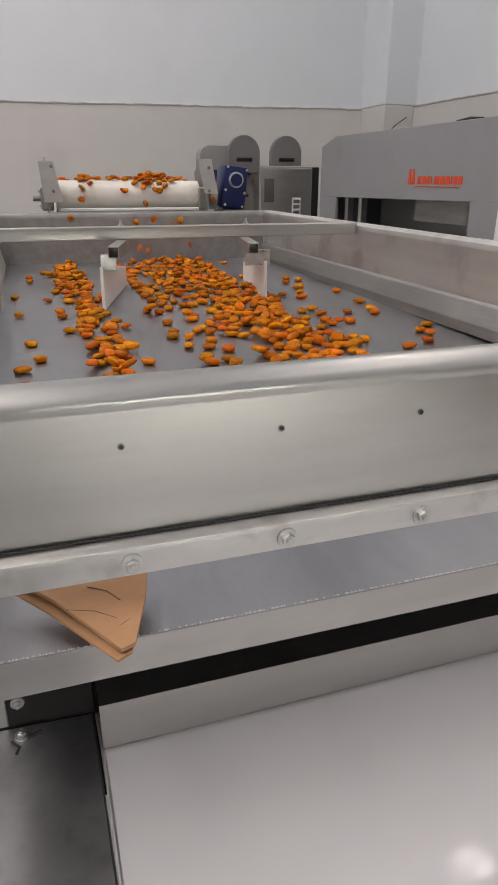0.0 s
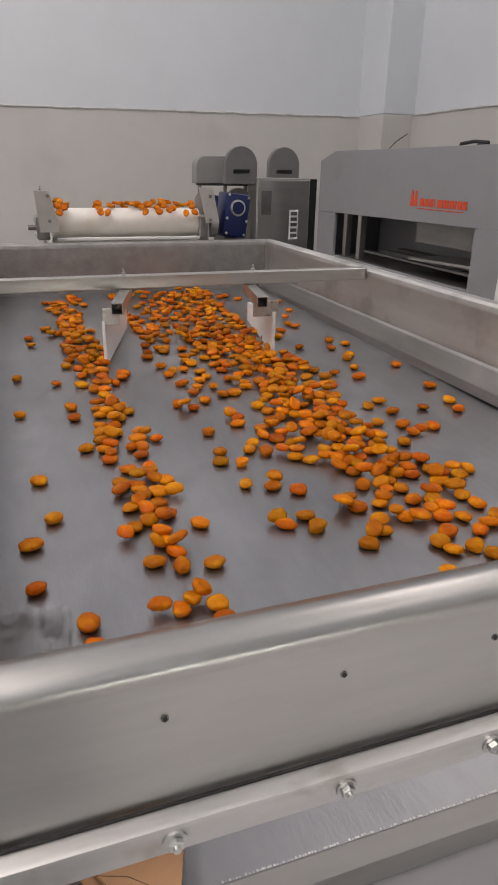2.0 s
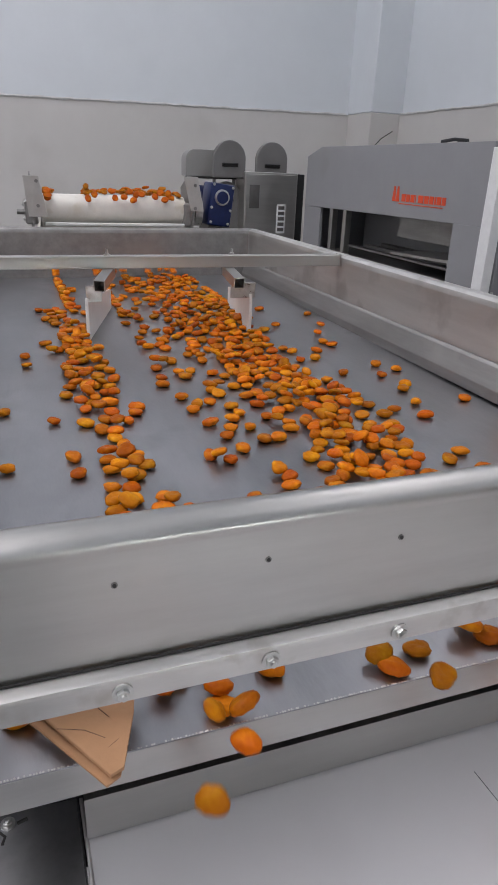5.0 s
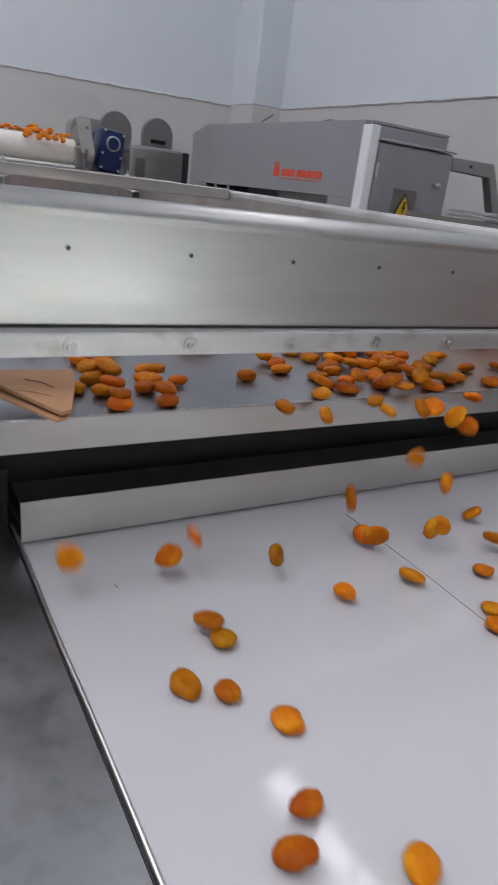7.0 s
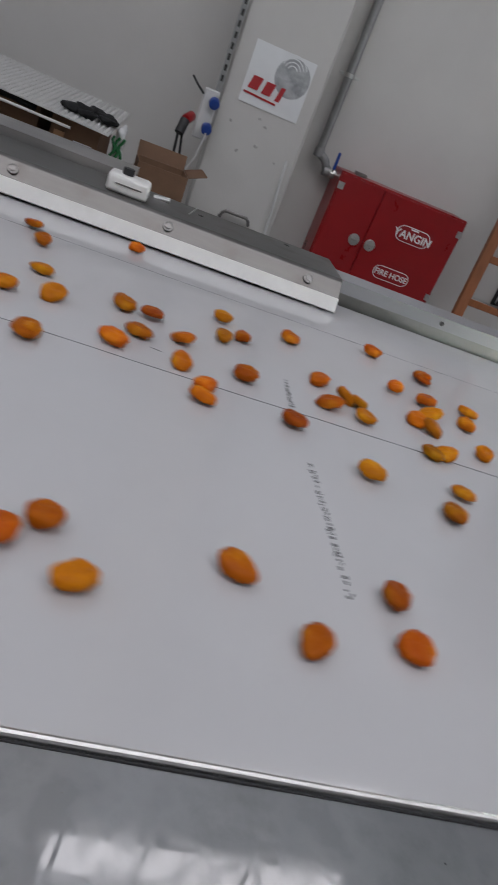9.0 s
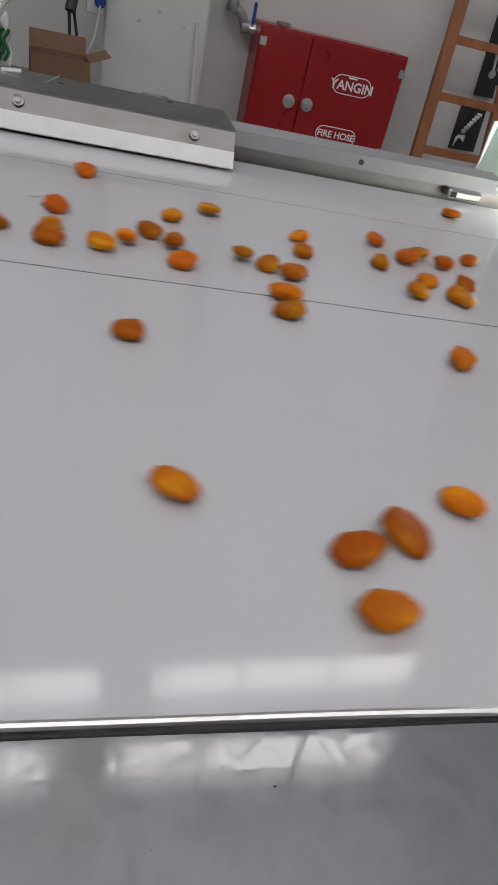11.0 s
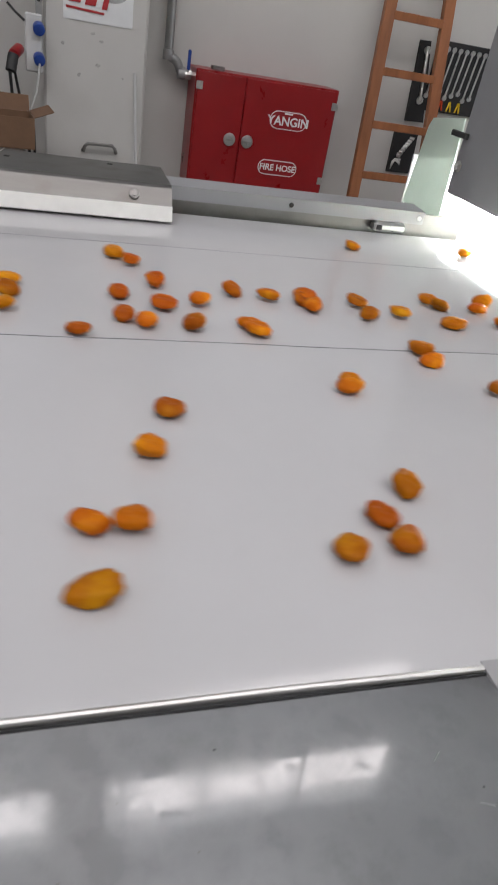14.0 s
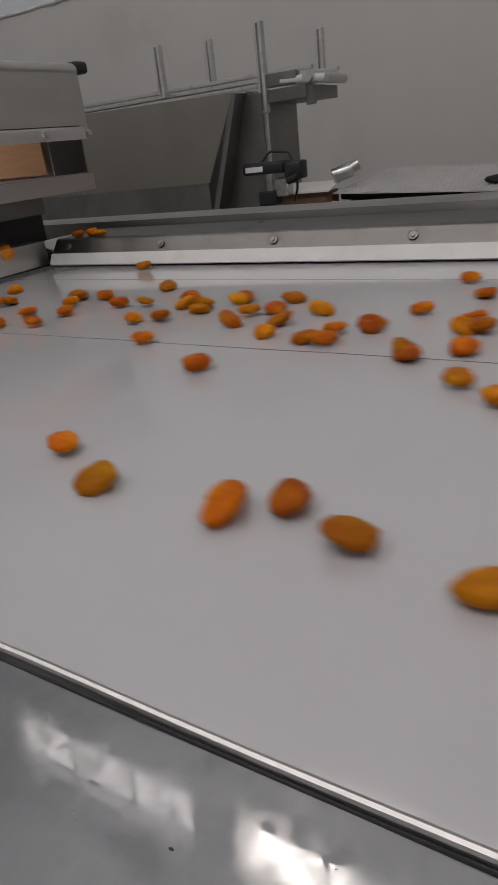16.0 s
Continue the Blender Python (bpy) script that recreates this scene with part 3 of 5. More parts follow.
# ---- infeed conveyor behind the tray ----
def infeed():
    t = thing("infeed_conveyor", "small inclined conveyor with cream belt and steel side brackets", "conveyor", (0.5, 3.4, 0))
    cy, cz, r = 3.36, 1.58, 0.075
    x0, x1 = 0.125, 0.915
    prof = bend(cy, cz, r, -140, 75, 18) + [(3.42, 1.652), (5.6, 0.72), (5.55, 0.6), (3.4, 1.52)]
    prof = [(2 * cy - p[0], p[1]) if i < 19 else p for i, p in enumerate(prof)]
    part("drum_belt", prism(prof, "x", x0, x1), CREAM, t, "cream conveyor belt round the head drum")
    part("belt_lip", box(x0 + 0.01, x1 - 0.01, 3.262, 3.285, 1.494, 1.512, 0.004), PLASTIC, t)
    for i, (xa, xb) in enumerate(((0.055, 0.12), (0.92, 0.975))):
        part("side_bracket", prism([(3.22, 1.48), (3.48, 1.48), (3.5, 1.7), (3.34, 1.765), (3.28, 1.765), (3.22, 1.66)], "x", xa + 0.02, xa + 0.026), STEEL_X, t)
        part("upright_plate", prism([(0.055, 1.545), (0.15, 1.545), (0.118, 1.745), (0.04, 1.745)] if i == 0 else [(0.925, 1.585), (1.0, 1.585), (0.965, 1.765), (0.885, 1.765)], "y", 3.2, 3.206, bev=0.001), PLATE_LIGHT, t)
        for zb in (1.6, 1.72):
            part("plate_screw", rod((xa + (0.05 if i == 0 else 0.03), 3.2, zb), (xa + (0.05 if i == 0 else 0.03), 3.194, zb), 0.009, 10), STEEL_DULL, t)
        part("bearing_housing", box(xa - 0.015, xa + 0.05, 3.27, 3.4, 1.5, 1.62, 0.008), STEEL_X, t)
    part("shaft_end", rod((0.0, 3.33, 1.56), (0.06, 3.33, 1.56), 0.014, 12), STEEL_DULL, t)
    for z in (1.53, 1.6):
        bolt("bolt", (0.04, 3.29, z), (-1, 0, 0), 0.009, t)
    part("flange", rod((0.975, 3.36, 1.58), (1.02, 3.36, 1.58), 0.085, 24, bev=0.004), ZINC, t, "pale round flange")
    for y in (3.6, 5.2):
        for x in (0.1, 0.94):
            part("leg", box(x - 0.02, x + 0.02, y - 0.02, y + 0.02, 0, 1.52 - (y - 3.4) * 0.42, 0.003), STEEL_DULL, t)
    g = thing("gear_motor", "dark blue cast gear motor on the infeed drum", "motor", (1.1, 3.36, 1.5))
    part("gearbox", box(1.04, 1.185, 3.28, 3.45, 1.5, 1.735, 0.014, seg=2), BLUE, g)
    part("face_ring", rod((1.112, 3.283, 1.66), (1.112, 3.268, 1.66), 0.044, 28, bev=0.003), ZINC, g, "bright machined ring")
    part("bore", rod((1.112, 3.27, 1.66), (1.112, 3.266, 1.66), 0.034, 24), BLUE, g)
    for dx, dz in ((-.055, .065), (.06, .06), (-.055, -.06), (.06, -.065), (-.05, -.14), (.055, -.14)):
        bolt("bolt", (1.112 + dx, 3.28, 1.66 + dz), (0, -1, 0), 0.005, g)
    for i in range(7):
        part("cooling_fin", box(1.045, 1.18, 3.45 + i * 0.025, 3.46 + i * 0.025, 1.52, 1.71, 0.002), BLUE, g)
    g.rotation_euler.y = radians(7)
    part("stay", box(1.06, 1.15, 3.3, 3.5, 1.3, 1.5, 0.004), STEEL_DULL, g)
    part("post", box(1.08, 1.13, 3.4, 3.45, 0, 1.3, 0.003), STEEL_DULL, g)


infeed()


# ---- machines by the walls ----
def mask(x, z, y, tall):
    """A grey dome-topped cover with a slot handle."""
    t = thing("machine_cover", "grey dome-topped sheet metal cover with slotted handle", "cover", (x, y, z - 0.2), "dome-topped covers")
    w = 0.17
    pts = [(x - w, z - tall), (x - w, z - 0.14)] + bend(x, z - 0.155, w, 170, 10, 12) + [(x + w, z - 0.14), (x + w, z - tall)]
    part("body", prism(pts, "y", y, y + 0.07, bev=0.006), COVER_GREY, t)
    part("slot", box(x - 0.085, x + 0.085, y - 0.012, y + 0.004, z - 0.235, z - 0.2, 0.004), DARK, t)
    part("handle", rod((x - 0.08, y - 0.02, z - 0.205), (x + 0.08, y - 0.02, z - 0.205), 0.008, 10), BLACK, t)


def back_machines():
    t = thing("dust_hood_machine", "grey sheet metal machine standing by the back wall", "machine", (2.0, 6.6, 0))
    part("hood", prism([(1.76, 1.72), (2.315, 1.72), (2.315, 1.98)] + bend(1.86, 1.88, 0.1, 90, 180, 5), "y", 6.55, 6.75, bev=0.006), PAINT_MID, t)
    part("lower_dome", prism([(2.06, 1.05), (2.06, 1.5)] + bend(2.2, 1.54, 0.14, 165, 15, 10) + [(2.34, 1.5), (2.34, 1.05)], "y", 6.5, 6.56, bev=0.005), COVER_GREY, t, "second dome-topped cover below the hood")
    part("lower_slot", box(2.13, 2.27, 6.49, 6.502, 1.48, 1.505, 0.003), DARK, t)
    part("tray_edge", box(1.8, 2.3, 6.5, 6.74, 1.7, 1.718, 0.003), DARK, t)
    for x in (1.8, 2.08, 2.3):
        part("leg", rod((x, 6.6, 0.0), (x, 6.6, 1.7), 0.018, 10), STEEL_DULL, t)
    mask(2.175, 2.058, 6.35, 0.34)
    mask(2.64, 2.06, 6.35, 0.3)
    c = thing("switch_cabinet", "brushed steel switch cabinet with warning triangle and label", "cabinet", (2.6, 6.5, 0))
    part("body", box(2.325, 2.92, 6.3, 6.75, 0.0, 1.785, 0.006), STEEL, c)
    part("door", box(2.335, 2.91, 6.288, 6.3, 0.1, 1.765, 0.004), STEEL, c)
    part("warning_sign", prism([(2.39, 1.45), (2.47, 1.45), (2.43, 1.64)], "y", 6.282, 6.288), STEEL_DULL, c, "dark warning triangle")
    part("sign_plate", box(2.375, 2.485, 6.284, 6.287, 1.43, 1.66, 0.001), STEEL_DULL, c)
    part("label_strip", box(2.69, 2.79, 6.283, 6.288, 1.18, 1.475, 0.001), WHITE, c, "white label strip")
    for i in range(5):
        part("label_mark", box(2.705, 2.775, 6.28, 6.283, 1.2 + i * 0.055, 1.235 + i * 0.055, 0), STEEL_DULL, c)
    b = thing("black_column", "narrow black steel post beside the cabinet", "post", (2.97, 6.4, 0))
    part("body", box(2.93, 3.02, 6.35, 6.8, 0, 1.775, 0.004), BLACK, b)


back_machines()


def sorter_machine():
    t = thing("sorting_machine", "large grey enamelled sorting machine with an open mouth", "machine", (3.3, 4.3, 0))
    X0, X1 = 2.76, 3.5
    # front skin with the opening, in pieces round it
    part("top_panel", prism([(3.0, 2.025), (5.42, 2.025), (5.72, 1.945), (5.72, 1.5), (3.0, 1.53)], "x", X0, X0 + 0.03, bev=0.003), PAINT_GREY, t)
    part("end_panel", box(X0, X0 + 0.03, 5.36, 5.72, 0.0, 1.5, 0.003), PAINT_GREY, t)
    part("near_panel", box(X0, X0 + 0.03, 2.96, 3.3, 0.0, 1.53, 0.003), PAINT_GREY, t)
    part("lower_panel", box(X0, X0 + 0.03, 3.3, 5.36, 0.0, 1.13, 0.003), PAINT_GREY, t)
    part("roof", prism([(2.96, 2.026), (5.42, 2.026), (5.72, 1.946), (5.72, 1.93), (5.42, 2.01), (2.96, 2.01)], "x", X0 + 0.03, X1), PAINT_GREY, t)
    part("back_panel", box(X1, X1 + 0.03, 2.96, 5.72, 0, 1.93, 0.003), PAINT_GREY, t)
    part("far_panel", box(X0 + 0.03, X1, 5.69, 5.72, 0, 1.92, 0.003), PAINT_GREY, t)
    part("near_side_panel", box(X0 + 0.03, X1, 2.96, 2.99, 0, 2.005, 0.003), PAINT_GREY, t)
    part("chamber_back", box(3.25, 3.27, 3.3, 5.36, 1.0, 1.95, 0.002), PAINT_GREY, t)
    part("chamber_divider", box(X0 + 0.12, X0 + 0.14, 3.31, 4.16, 1.36, 1.6, 0.002), STEEL_X, t, "hanging steel flap")
    part("chamber_floor", box(X0 + 0.03, 3.249, 3.3, 5.36, 1.12, 1.13, 0.002), STEEL_DULL, t)
    for y in (5.25, 4.98):
        part("inner_post", box(X0 + 0.06, X0 + 0.12, y - 0.03, y + 0.03, 1.13, 1.55, 0.004), STEEL, t)
    for i in range(3):
        part("feed_rail", box(X0 + 0.08 + i * 0.17, X0 + 0.14 + i * 0.17, 3.35, 4.9, 1.2, 1.215 + 0.006 * i, 0.003), STEEL_DULL, t)
    part("chute", prism([(3.4, 1.25), (4.2, 1.22), (4.2, 1.24), (3.4, 1.27)], "x", X0 + 0.1, X0 + 0.5), STEEL, t)
    part("roof_handle", tube([(3.0, 3.6, 2.02), (3.0, 3.6, 2.05), (3.0, 3.75, 2.062), (3.0, 3.9, 2.05), (3.0, 3.9, 2.02)], 0.012), BLACK, t)
    part("roof_clip", box(2.98, 3.02, 3.62, 3.7, 2.02, 2.045, 0.004), BLACK, t)
    part("roof_wire", tube([(3.1, 5.1, 2.02), (3.15, 5.05, 2.1), (3.2, 4.95, 2.16)], 0.004, 6), DARK, t)
    # maker's mark: plain shapes, no letters
    part("mark_wedge", prism([(4.10, 1.628), (4.055, 1.628), (4.065, 1.735), (4.085, 1.735)], "x", X0 - 0.003, X0), RED_MARK, t)
    part("mark_wedge", prism([(4.05, 1.628), (4.0, 1.628), (4.015, 1.735), (4.035, 1.735)], "x", X0 - 0.003, X0), RED_MARK, t)
    y = 3.965
    for w in (0.06, 0.06, 0.06, 0.02, 0.075, 0.065, 0.06, 0.03, 0.06, 0.055):
        part("mark_bar", box(X0 - 0.003, X0, y - w + 0.012, y, 1.632, 1.684, 0), RED_MARK, t)
        y -= w if w != 0.02 else 0.04
    part("mark_underline", box(X0 - 0.003, X0, 3.44, 4.0, 1.612, 1.618, 0), RED_MARK, t)
    # white corner post and electric box on the near side
    part("corner_post", box(X0 - 0.045, X0 + 0.028, 2.862, 2.958, 0, 1.99, 0.004), WHITE, t, "pale corner post")
    e = thing("electric_box", "grey electric box with yellow hazard triangle and lock", "electric box", (3.2, 2.6, 0))
    part("body", box(2.79, 3.49, 2.872, 2.955, 0.9, 1.9, 0.006), PAINT_GREY, e)
    part("door", box(2.8, 3.48, 2.858, 2.87, 0.95, 1.885, 0.004), PAINT_GREY, e)
    part("lid", prism([(2.853, 1.902), (2.853, 1.914), (3.3, 1.99), (3.3, 1.978)], "x", 2.79, 3.5, bev=0.002), PAINT_GREY, e)
    part("sign_plate", box(2.985, 3.2, 2.853, 2.857, 1.43, 1.63, 0.001), STEEL_DULL, e)
    part("hazard_sign", prism([(3.0, 1.438), (3.185, 1.438), (3.092, 1.605)], "y", 2.848, 2.853), BLACK, e)
    part("hazard_face", prism([(3.017, 1.448), (3.168, 1.448), (3.092, 1.585)], "y", 2.8455, 2.848), YELLOW, e, "yellow triangle")
    part("hazard_bolt", prism([(3.088, 1.55), (3.105, 1.55), (3.095, 1.515), (3.108, 1.515), (3.08, 1.46), (3.086, 1.5), (3.076, 1.5)], "y", 2.843, 2.8455), BLACK, e)
    part("lock", rod((3.37, 2.858, 1.685), (3.37, 2.842, 1.685), 0.017, 14, bev=0.003), ZINC, e)
    part("lock_tongue", box(3.34, 3.4, 2.838, 2.843, 1.677, 1.693, 0.002), ZINC, e)
    for z in (1.68, 1.06):
        part("hinge", rod((2.803, 2.852, z), (2.803, 2.852, z + 0.09), 0.009, 10), ZINC, e)
    part("lid_handle", tube([(2.93, 3.0, 1.935), (2.96, 2.98, 1.975), (3.0, 2.98, 1.985), (3.04, 2.98, 1.98)], 0.014, 8), BLACK, e)
    part("lid_rod", rod((3.03, 2.98, 1.982), (3.25, 2.98, 1.985), 0.005, 8), STEEL_DULL, e)
    part("post", box(2.95, 3.3, 2.87, 2.95, 0, 0.9, 0.004), PAINT_GREY, e)
    a = thing("grey_bracket", "bent dark grey steel duct arm", "bracket", (3.6, 2.9, 0))
    part("arm", prism([(3.493, 1.885), (3.92, 1.888), (4.0, 1.75), (4.14, 1.5), (4.045, 1.5), (3.9, 1.79), (3.493, 1.8)], "y", 2.87, 2.95, bev=0.004), PAINT_MID, a)
    part("post", box(4.045, 4.14, 2.872, 2.948, 0, 1.499, 0.004), PAINT_MID, a)
    part("screw", rod((3.68, 2.87, 1.845), (3.68, 2.862, 1.845), 0.01, 10), BLACK, a)
    s = thing("signal_lamp", "unlit red and green stack lamp on a grey pole", "signal lamp", (3.4, 2.01, 0))
    part("pole", rod((3.4, 2.01, 0), (3.4, 2.01, 1.55), 0.02, 12), PAINT_LIGHT, s)
    part("base", rod((3.4, 2.01, 1.55), (3.4, 2.01, 1.6), 0.034, 16), PAINT_LIGHT, s)
    part("green_lens", rod((3.4, 2.01, 1.6), (3.4, 2.01, 1.67), 0.036, 16), SIGNAL_G, s)
    part("red_lens", rod((3.4, 2.01, 1.67), (3.4, 2.01, 1.75), 0.036, 16, bev=0.008), SIGNAL_R, s)


sorter_machine()


def discharge_hopper():
    t = thing("hopper", "large dull stainless hopper with slanted end", "hopper", (3.2, 1.2, 0))
    part("side_panel", prism([(2.6, 1.5), (0.42, 1.465), (0.62, 1.06), (2.6, 1.06)], "x", 2.9, 2.905), HOPPER, t)
    part("lower_skirt", prism([(2.6, 1.058), (0.622, 1.058), (0.61, 0.5), (2.6, 0.5)], "x", 2.885, 2.9), STEEL_DULL, t)
    part("end_panel", prism([(0.4, 1.47), (0.32, 1.45), (0.32, 0.9), (0.6, 0.9)], "x", 3.0, 3.4), STEEL_DULL, t)
    part("edge_strip", prism([(0.425, 1.46), (0.40, 1.46), (0.58, 0.92), (0.612, 0.92)], "x", 2.895, 3.0), STEEL_DULL, t)
    part("back_panel", box(3.4, 3.41, 0.6, 2.6, 0.5, 1.49, 0.001), STEEL_DULL, t)
    part("far_panel", box(2.905, 3.4, 2.59, 2.6, 0.5, 1.49, 0.001), STEEL_DULL, t)
    for x in (2.95, 3.35):
        for y in (0.8, 2.4):
            part("leg", box(x - 0.03, x + 0.03, y - 0.03, y + 0.03, 0, 0.5, 0.003), STEEL_DULL, t)
    f = thing("profile_frame", "slotted aluminium profile conveyor frame above the hopper", "frame", (3.1, 0.8, 1.5))
    for x in (3.06, 3.38):
        for dz in (0.0, 0.024):
            part("rail", box(x, x + 0.03, 0.06, 2.4, 1.502 + dz, 1.520 + dz, 0.002), ALU, f)
    for x, y, z0, z1 in ((3.04, 0.945, 1.50, 1.755), (3.42, 0.86, 1.53, 1.79), (3.03, 0.315, 1.36, 1.76), (3.42, 0.17, 1.52, 1.735)):
        b = box(x - 0.02, x + 0.02, y - 0.02, y + 0.02, z0, z1, 0.003)
        post = part("post", b, ALU, f)
        part("slot", box(x - 0.0215, x - 0.0195, y - 0.005, y + 0.005, z0 + 0.01, z1 - 0.01, 0), STEEL_DULL, post)
    part("stand", box(3.02, 3.04, 0.305, 0.325, 0.9, 1.36, 0.002), ALU, f)
    part("roller", rod((3.0, 0.06, 1.49), (3.45, 0.06, 1.49), 0.026, 16), ALU, f, "bare roller")
    part("roller_arm", rod((3.05, 0.22, 1.49), (3.05, -0.02, 1.475), 0.022, 14), PAINT_LIGHT, f)
    part("bearing_plate", box(3.03, 3.07, 0.13, 0.3, 1.47, 1.53, 0.004), STEEL_DULL, f)
    part("bracket", box(3.04, 3.08, 0.05, 0.09, 1.37, 1.46, 0.004), STEEL_DULL, f)
    part("under_tray", box(3.03, 3.42, 0.08, 0.36, 1.4, 1.46, 0.004), STEEL_DULL, f)
    h = thing("clamp_motor", "small black motor with printed label on a metal stand", "motor", (2.85, 0.28, 0.93))
    part("body", box(2.83, 2.93, 0.14, 0.37, 1.08, 1.135, 0.012, seg=2), BLACK, h)
    part("gear_head", box(2.835, 2.925, 0.045, 0.139, 1.045, 1.13, 0.014, seg=2), BLACK, h, "black ribbed gear head")
    part("lower_clamp", box(2.845, 2.925, 0.2, 0.3, 0.93, 1.0, 0.008), BLACK, h)
    part("label", box(2.8285, 2.83, 0.25, 0.35, 1.093, 1.118, 0), WHITE, h, "white printed label")
    part("pipe", rod((2.88, 0.24, 0.93), (2.88, 0.24, 1.08), 0.022, 14), ZINC, h)
    part("clamp", box(2.85, 2.92, 0.13, 0.2, 0.97, 1.06, 0.008), ZINC, h)
    part("knob", rod((2.84, 0.12, 1.04), (2.84, 0.06, 1.06), 0.018, 12), BLACK, h)
    part("cable", tube([(2.9, 0.3, 1.13), (2.92, 0.25, 1.18), (2.92, 0.15, 1.17), (2.91, 0.1, 1.1), (2.9, 0.1, 1.0), (2.9, 0.12, 0.94)], 0.006, 8), BLACK, h)


discharge_hopper()


def carton(name, x, y, z, sx, sy, sz, turn, label, openness=True):
    t = thing(name, label, "box", (x, y, z), "cardboard boxes by the wall")
    t.rotation_euler.z = radians(turn)
    th = 0.005
    base = Vector((x, y, z))

    def put(nm, bm, lab=""):
        ob = part(nm, bm, CARD_BROWN, t, lab)
        ob.matrix_parent_inverse = Matrix()
        return ob
    put("bottom", box(-sx / 2, sx / 2, -sy / 2, sy / 2, 0, th, 0))
    put("side", box(-sx / 2, -sx / 2 + th, -sy / 2, sy / 2, th, sz, 0.001))
    put("side", box(sx / 2 - th, sx / 2, -sy / 2, sy / 2, th, sz, 0.001))
    put("side", box(-sx / 2 + th, sx / 2 - th, -sy / 2, -sy / 2 + th, th, sz, 0.001))
    put("side", box(-sx / 2 + th, sx / 2 - th, sy / 2 - th, sy / 2, th, sz, 0.001))
    if openness:
        put("flap", prism([(-sy / 2, sz), (-sy / 2 - sy * .35, sz + sz * .25), (-sy / 2 - sy * .35, sz + sz * .25 + th), (-sy / 2, sz + th)], "x", -sx / 2, sx / 2))
        put("flap", prism([(sx / 2, sz), (sx / 2 + sx * .12, sz + sz * .5), (sx / 2 + sx * .12 + th, sz + sz * .5), (sx / 2 + th, sz)], "y", -sy / 2, sy / 2))
    else:
        put("lid", box(-sx / 2, sx / 2, -sy / 2, sy / 2, sz, sz + th, 0.001))
    return t


def work_table():
    t = thing("work_table", "low steel work table along the wall", "table", (3.75, -0.4, 0))
    part("tabletop", box(3.15, 4.3, -1.36, 0.4, 0.56, 0.6, 0.004), STEEL_DULL, t)
    for x in (3.2, 4.25):
        for y in (-1.3, 0.34):
            part("leg", box(x - 0.025, x + 0.025, y - 0.025, y + 0.025, 0, 0.56, 0.003), STEEL_DULL, t)
    s = thing("dimpled_sheet", "white dimpled plastic conveyor sheet lying on boxes", "plastic sheet", (3.6, -0.5, 0.96))
    def lie(bm):
        for v in bm.verts:
            v.co.z += 0.936 + (v.co.x - 3.19) * 0.06 + (v.co.y - 0.05) * 0.045
        return bm
    part("panel", lie(box(3.19, 4.06, -0.985, 0.04, 0, 0.006, 0)), SHEET, s)
    bm = bmesh.new()
    for i in range(32):
        for k in range(38):
            x, y = 3.2 + i * 0.0265, -0.975 + k * 0.0265
            z = 0.0062
            vs = [bm.verts.new(c) for c in ((x, y, z), (x + 0.02, y, z + 0.001), (x + 0.02, y + 0.02, z + 0.001), (x, y + 0.02, z), (x + 0.01, y + 0.01, z + 0.012))]
            for f in ((0, 1, 4), (1, 2, 4), (2, 3, 4), (3, 0, 4)):
                bm.faces.new([vs[j] for j in f])
    tagged(part("dimple_field", lie(bm), SHEET, s, smooth=False), kind="stuff")
    p = thing("clamp_board", "white plastic board with a chrome clamp", "board", (3.3, 0.1, 0.9))
    part("panel", prism([(3.12, 0.955), (3.3, 0.99), (3.3, 1.0), (3.12, 0.965)], "y", 0.03, 0.34), PLASTIC, p)
    part("clamp", rod((3.25, 0.06, 1.02), (3.3, -0.03, 1.05), 0.04, 20, bev=0.006), ZINC, p, "round chrome clamp")
    part("clamp_band", rod((3.29, -0.01, 1.045), (3.32, -0.06, 1.07), 0.03, 16), STEEL, p)
    part("support", box(3.14, 3.3, 0.05, 0.32, 0.6, 0.955, 0.004), CARD_BROWN, p)
    lab = "closed brown cardboard carton under the plastic sheet"
    carton("closed_carton", 3.63, -0.15, 0.6, 0.6, 0.3, 0.315, 1, lab, False)
    carton("closed_carton", 3.64, -0.48, 0.6, 0.58, 0.31, 0.3, -2, lab, False)
    c = carton("closed_carton", 3.6, -0.81, 0.6, 0.6, 0.24, 0.28, 1, "closed brown cardboard carton with white paper label", False)
    for nm, ya, yb, za, zb, mt in (("paper_label", -0.09, 0.0, 0.08, 0.2, WHITE), ("carton_tape", 0.05, 0.1, 0.17, 0.22, CARD)):
        ob = part(nm, box(-0.304, -0.3015, ya, yb, za, zb, 0), mt, c, "white paper label" if nm[0] == "p" else "pale tape patch")
        ob.matrix_parent_inverse = Matrix()
    # Black fold added in place of the shade below the sheet's overhang.
    bl = thing("sheet_shade_fold", "black fold added for the shade under the plastic sheet", "bag", (3.36, -0.3, 0.9))
    part("fold", tube([(3.28, 0.02, 0.92), (3.26, -0.12, 0.91), (3.28, -0.3, 0.9), (3.26, -0.5, 0.9), (3.28, -0.62, 0.885)], 0.022, 8), CLOTH, bl)
    # strips and rolls lying on the cartons
    r = thing("plastic_strip", "loose white plastic strip on the boxes", "strip", (3.25, -0.3, 0.9))
    part("strip", tube([(3.2, 0.1, 0.9), (3.18, -0.2, 0.87), (3.2, -0.5, 0.87), (3.22, -0.8, 0.86)], 0.007, 8), PLASTIC, r)
    c = thing("black_cloth", "crumpled black cloth on the sheet's end", "cloth", (3.5, -0.9, 0.97))
    bm = bmesh.new()
    rnd = random.Random(7)
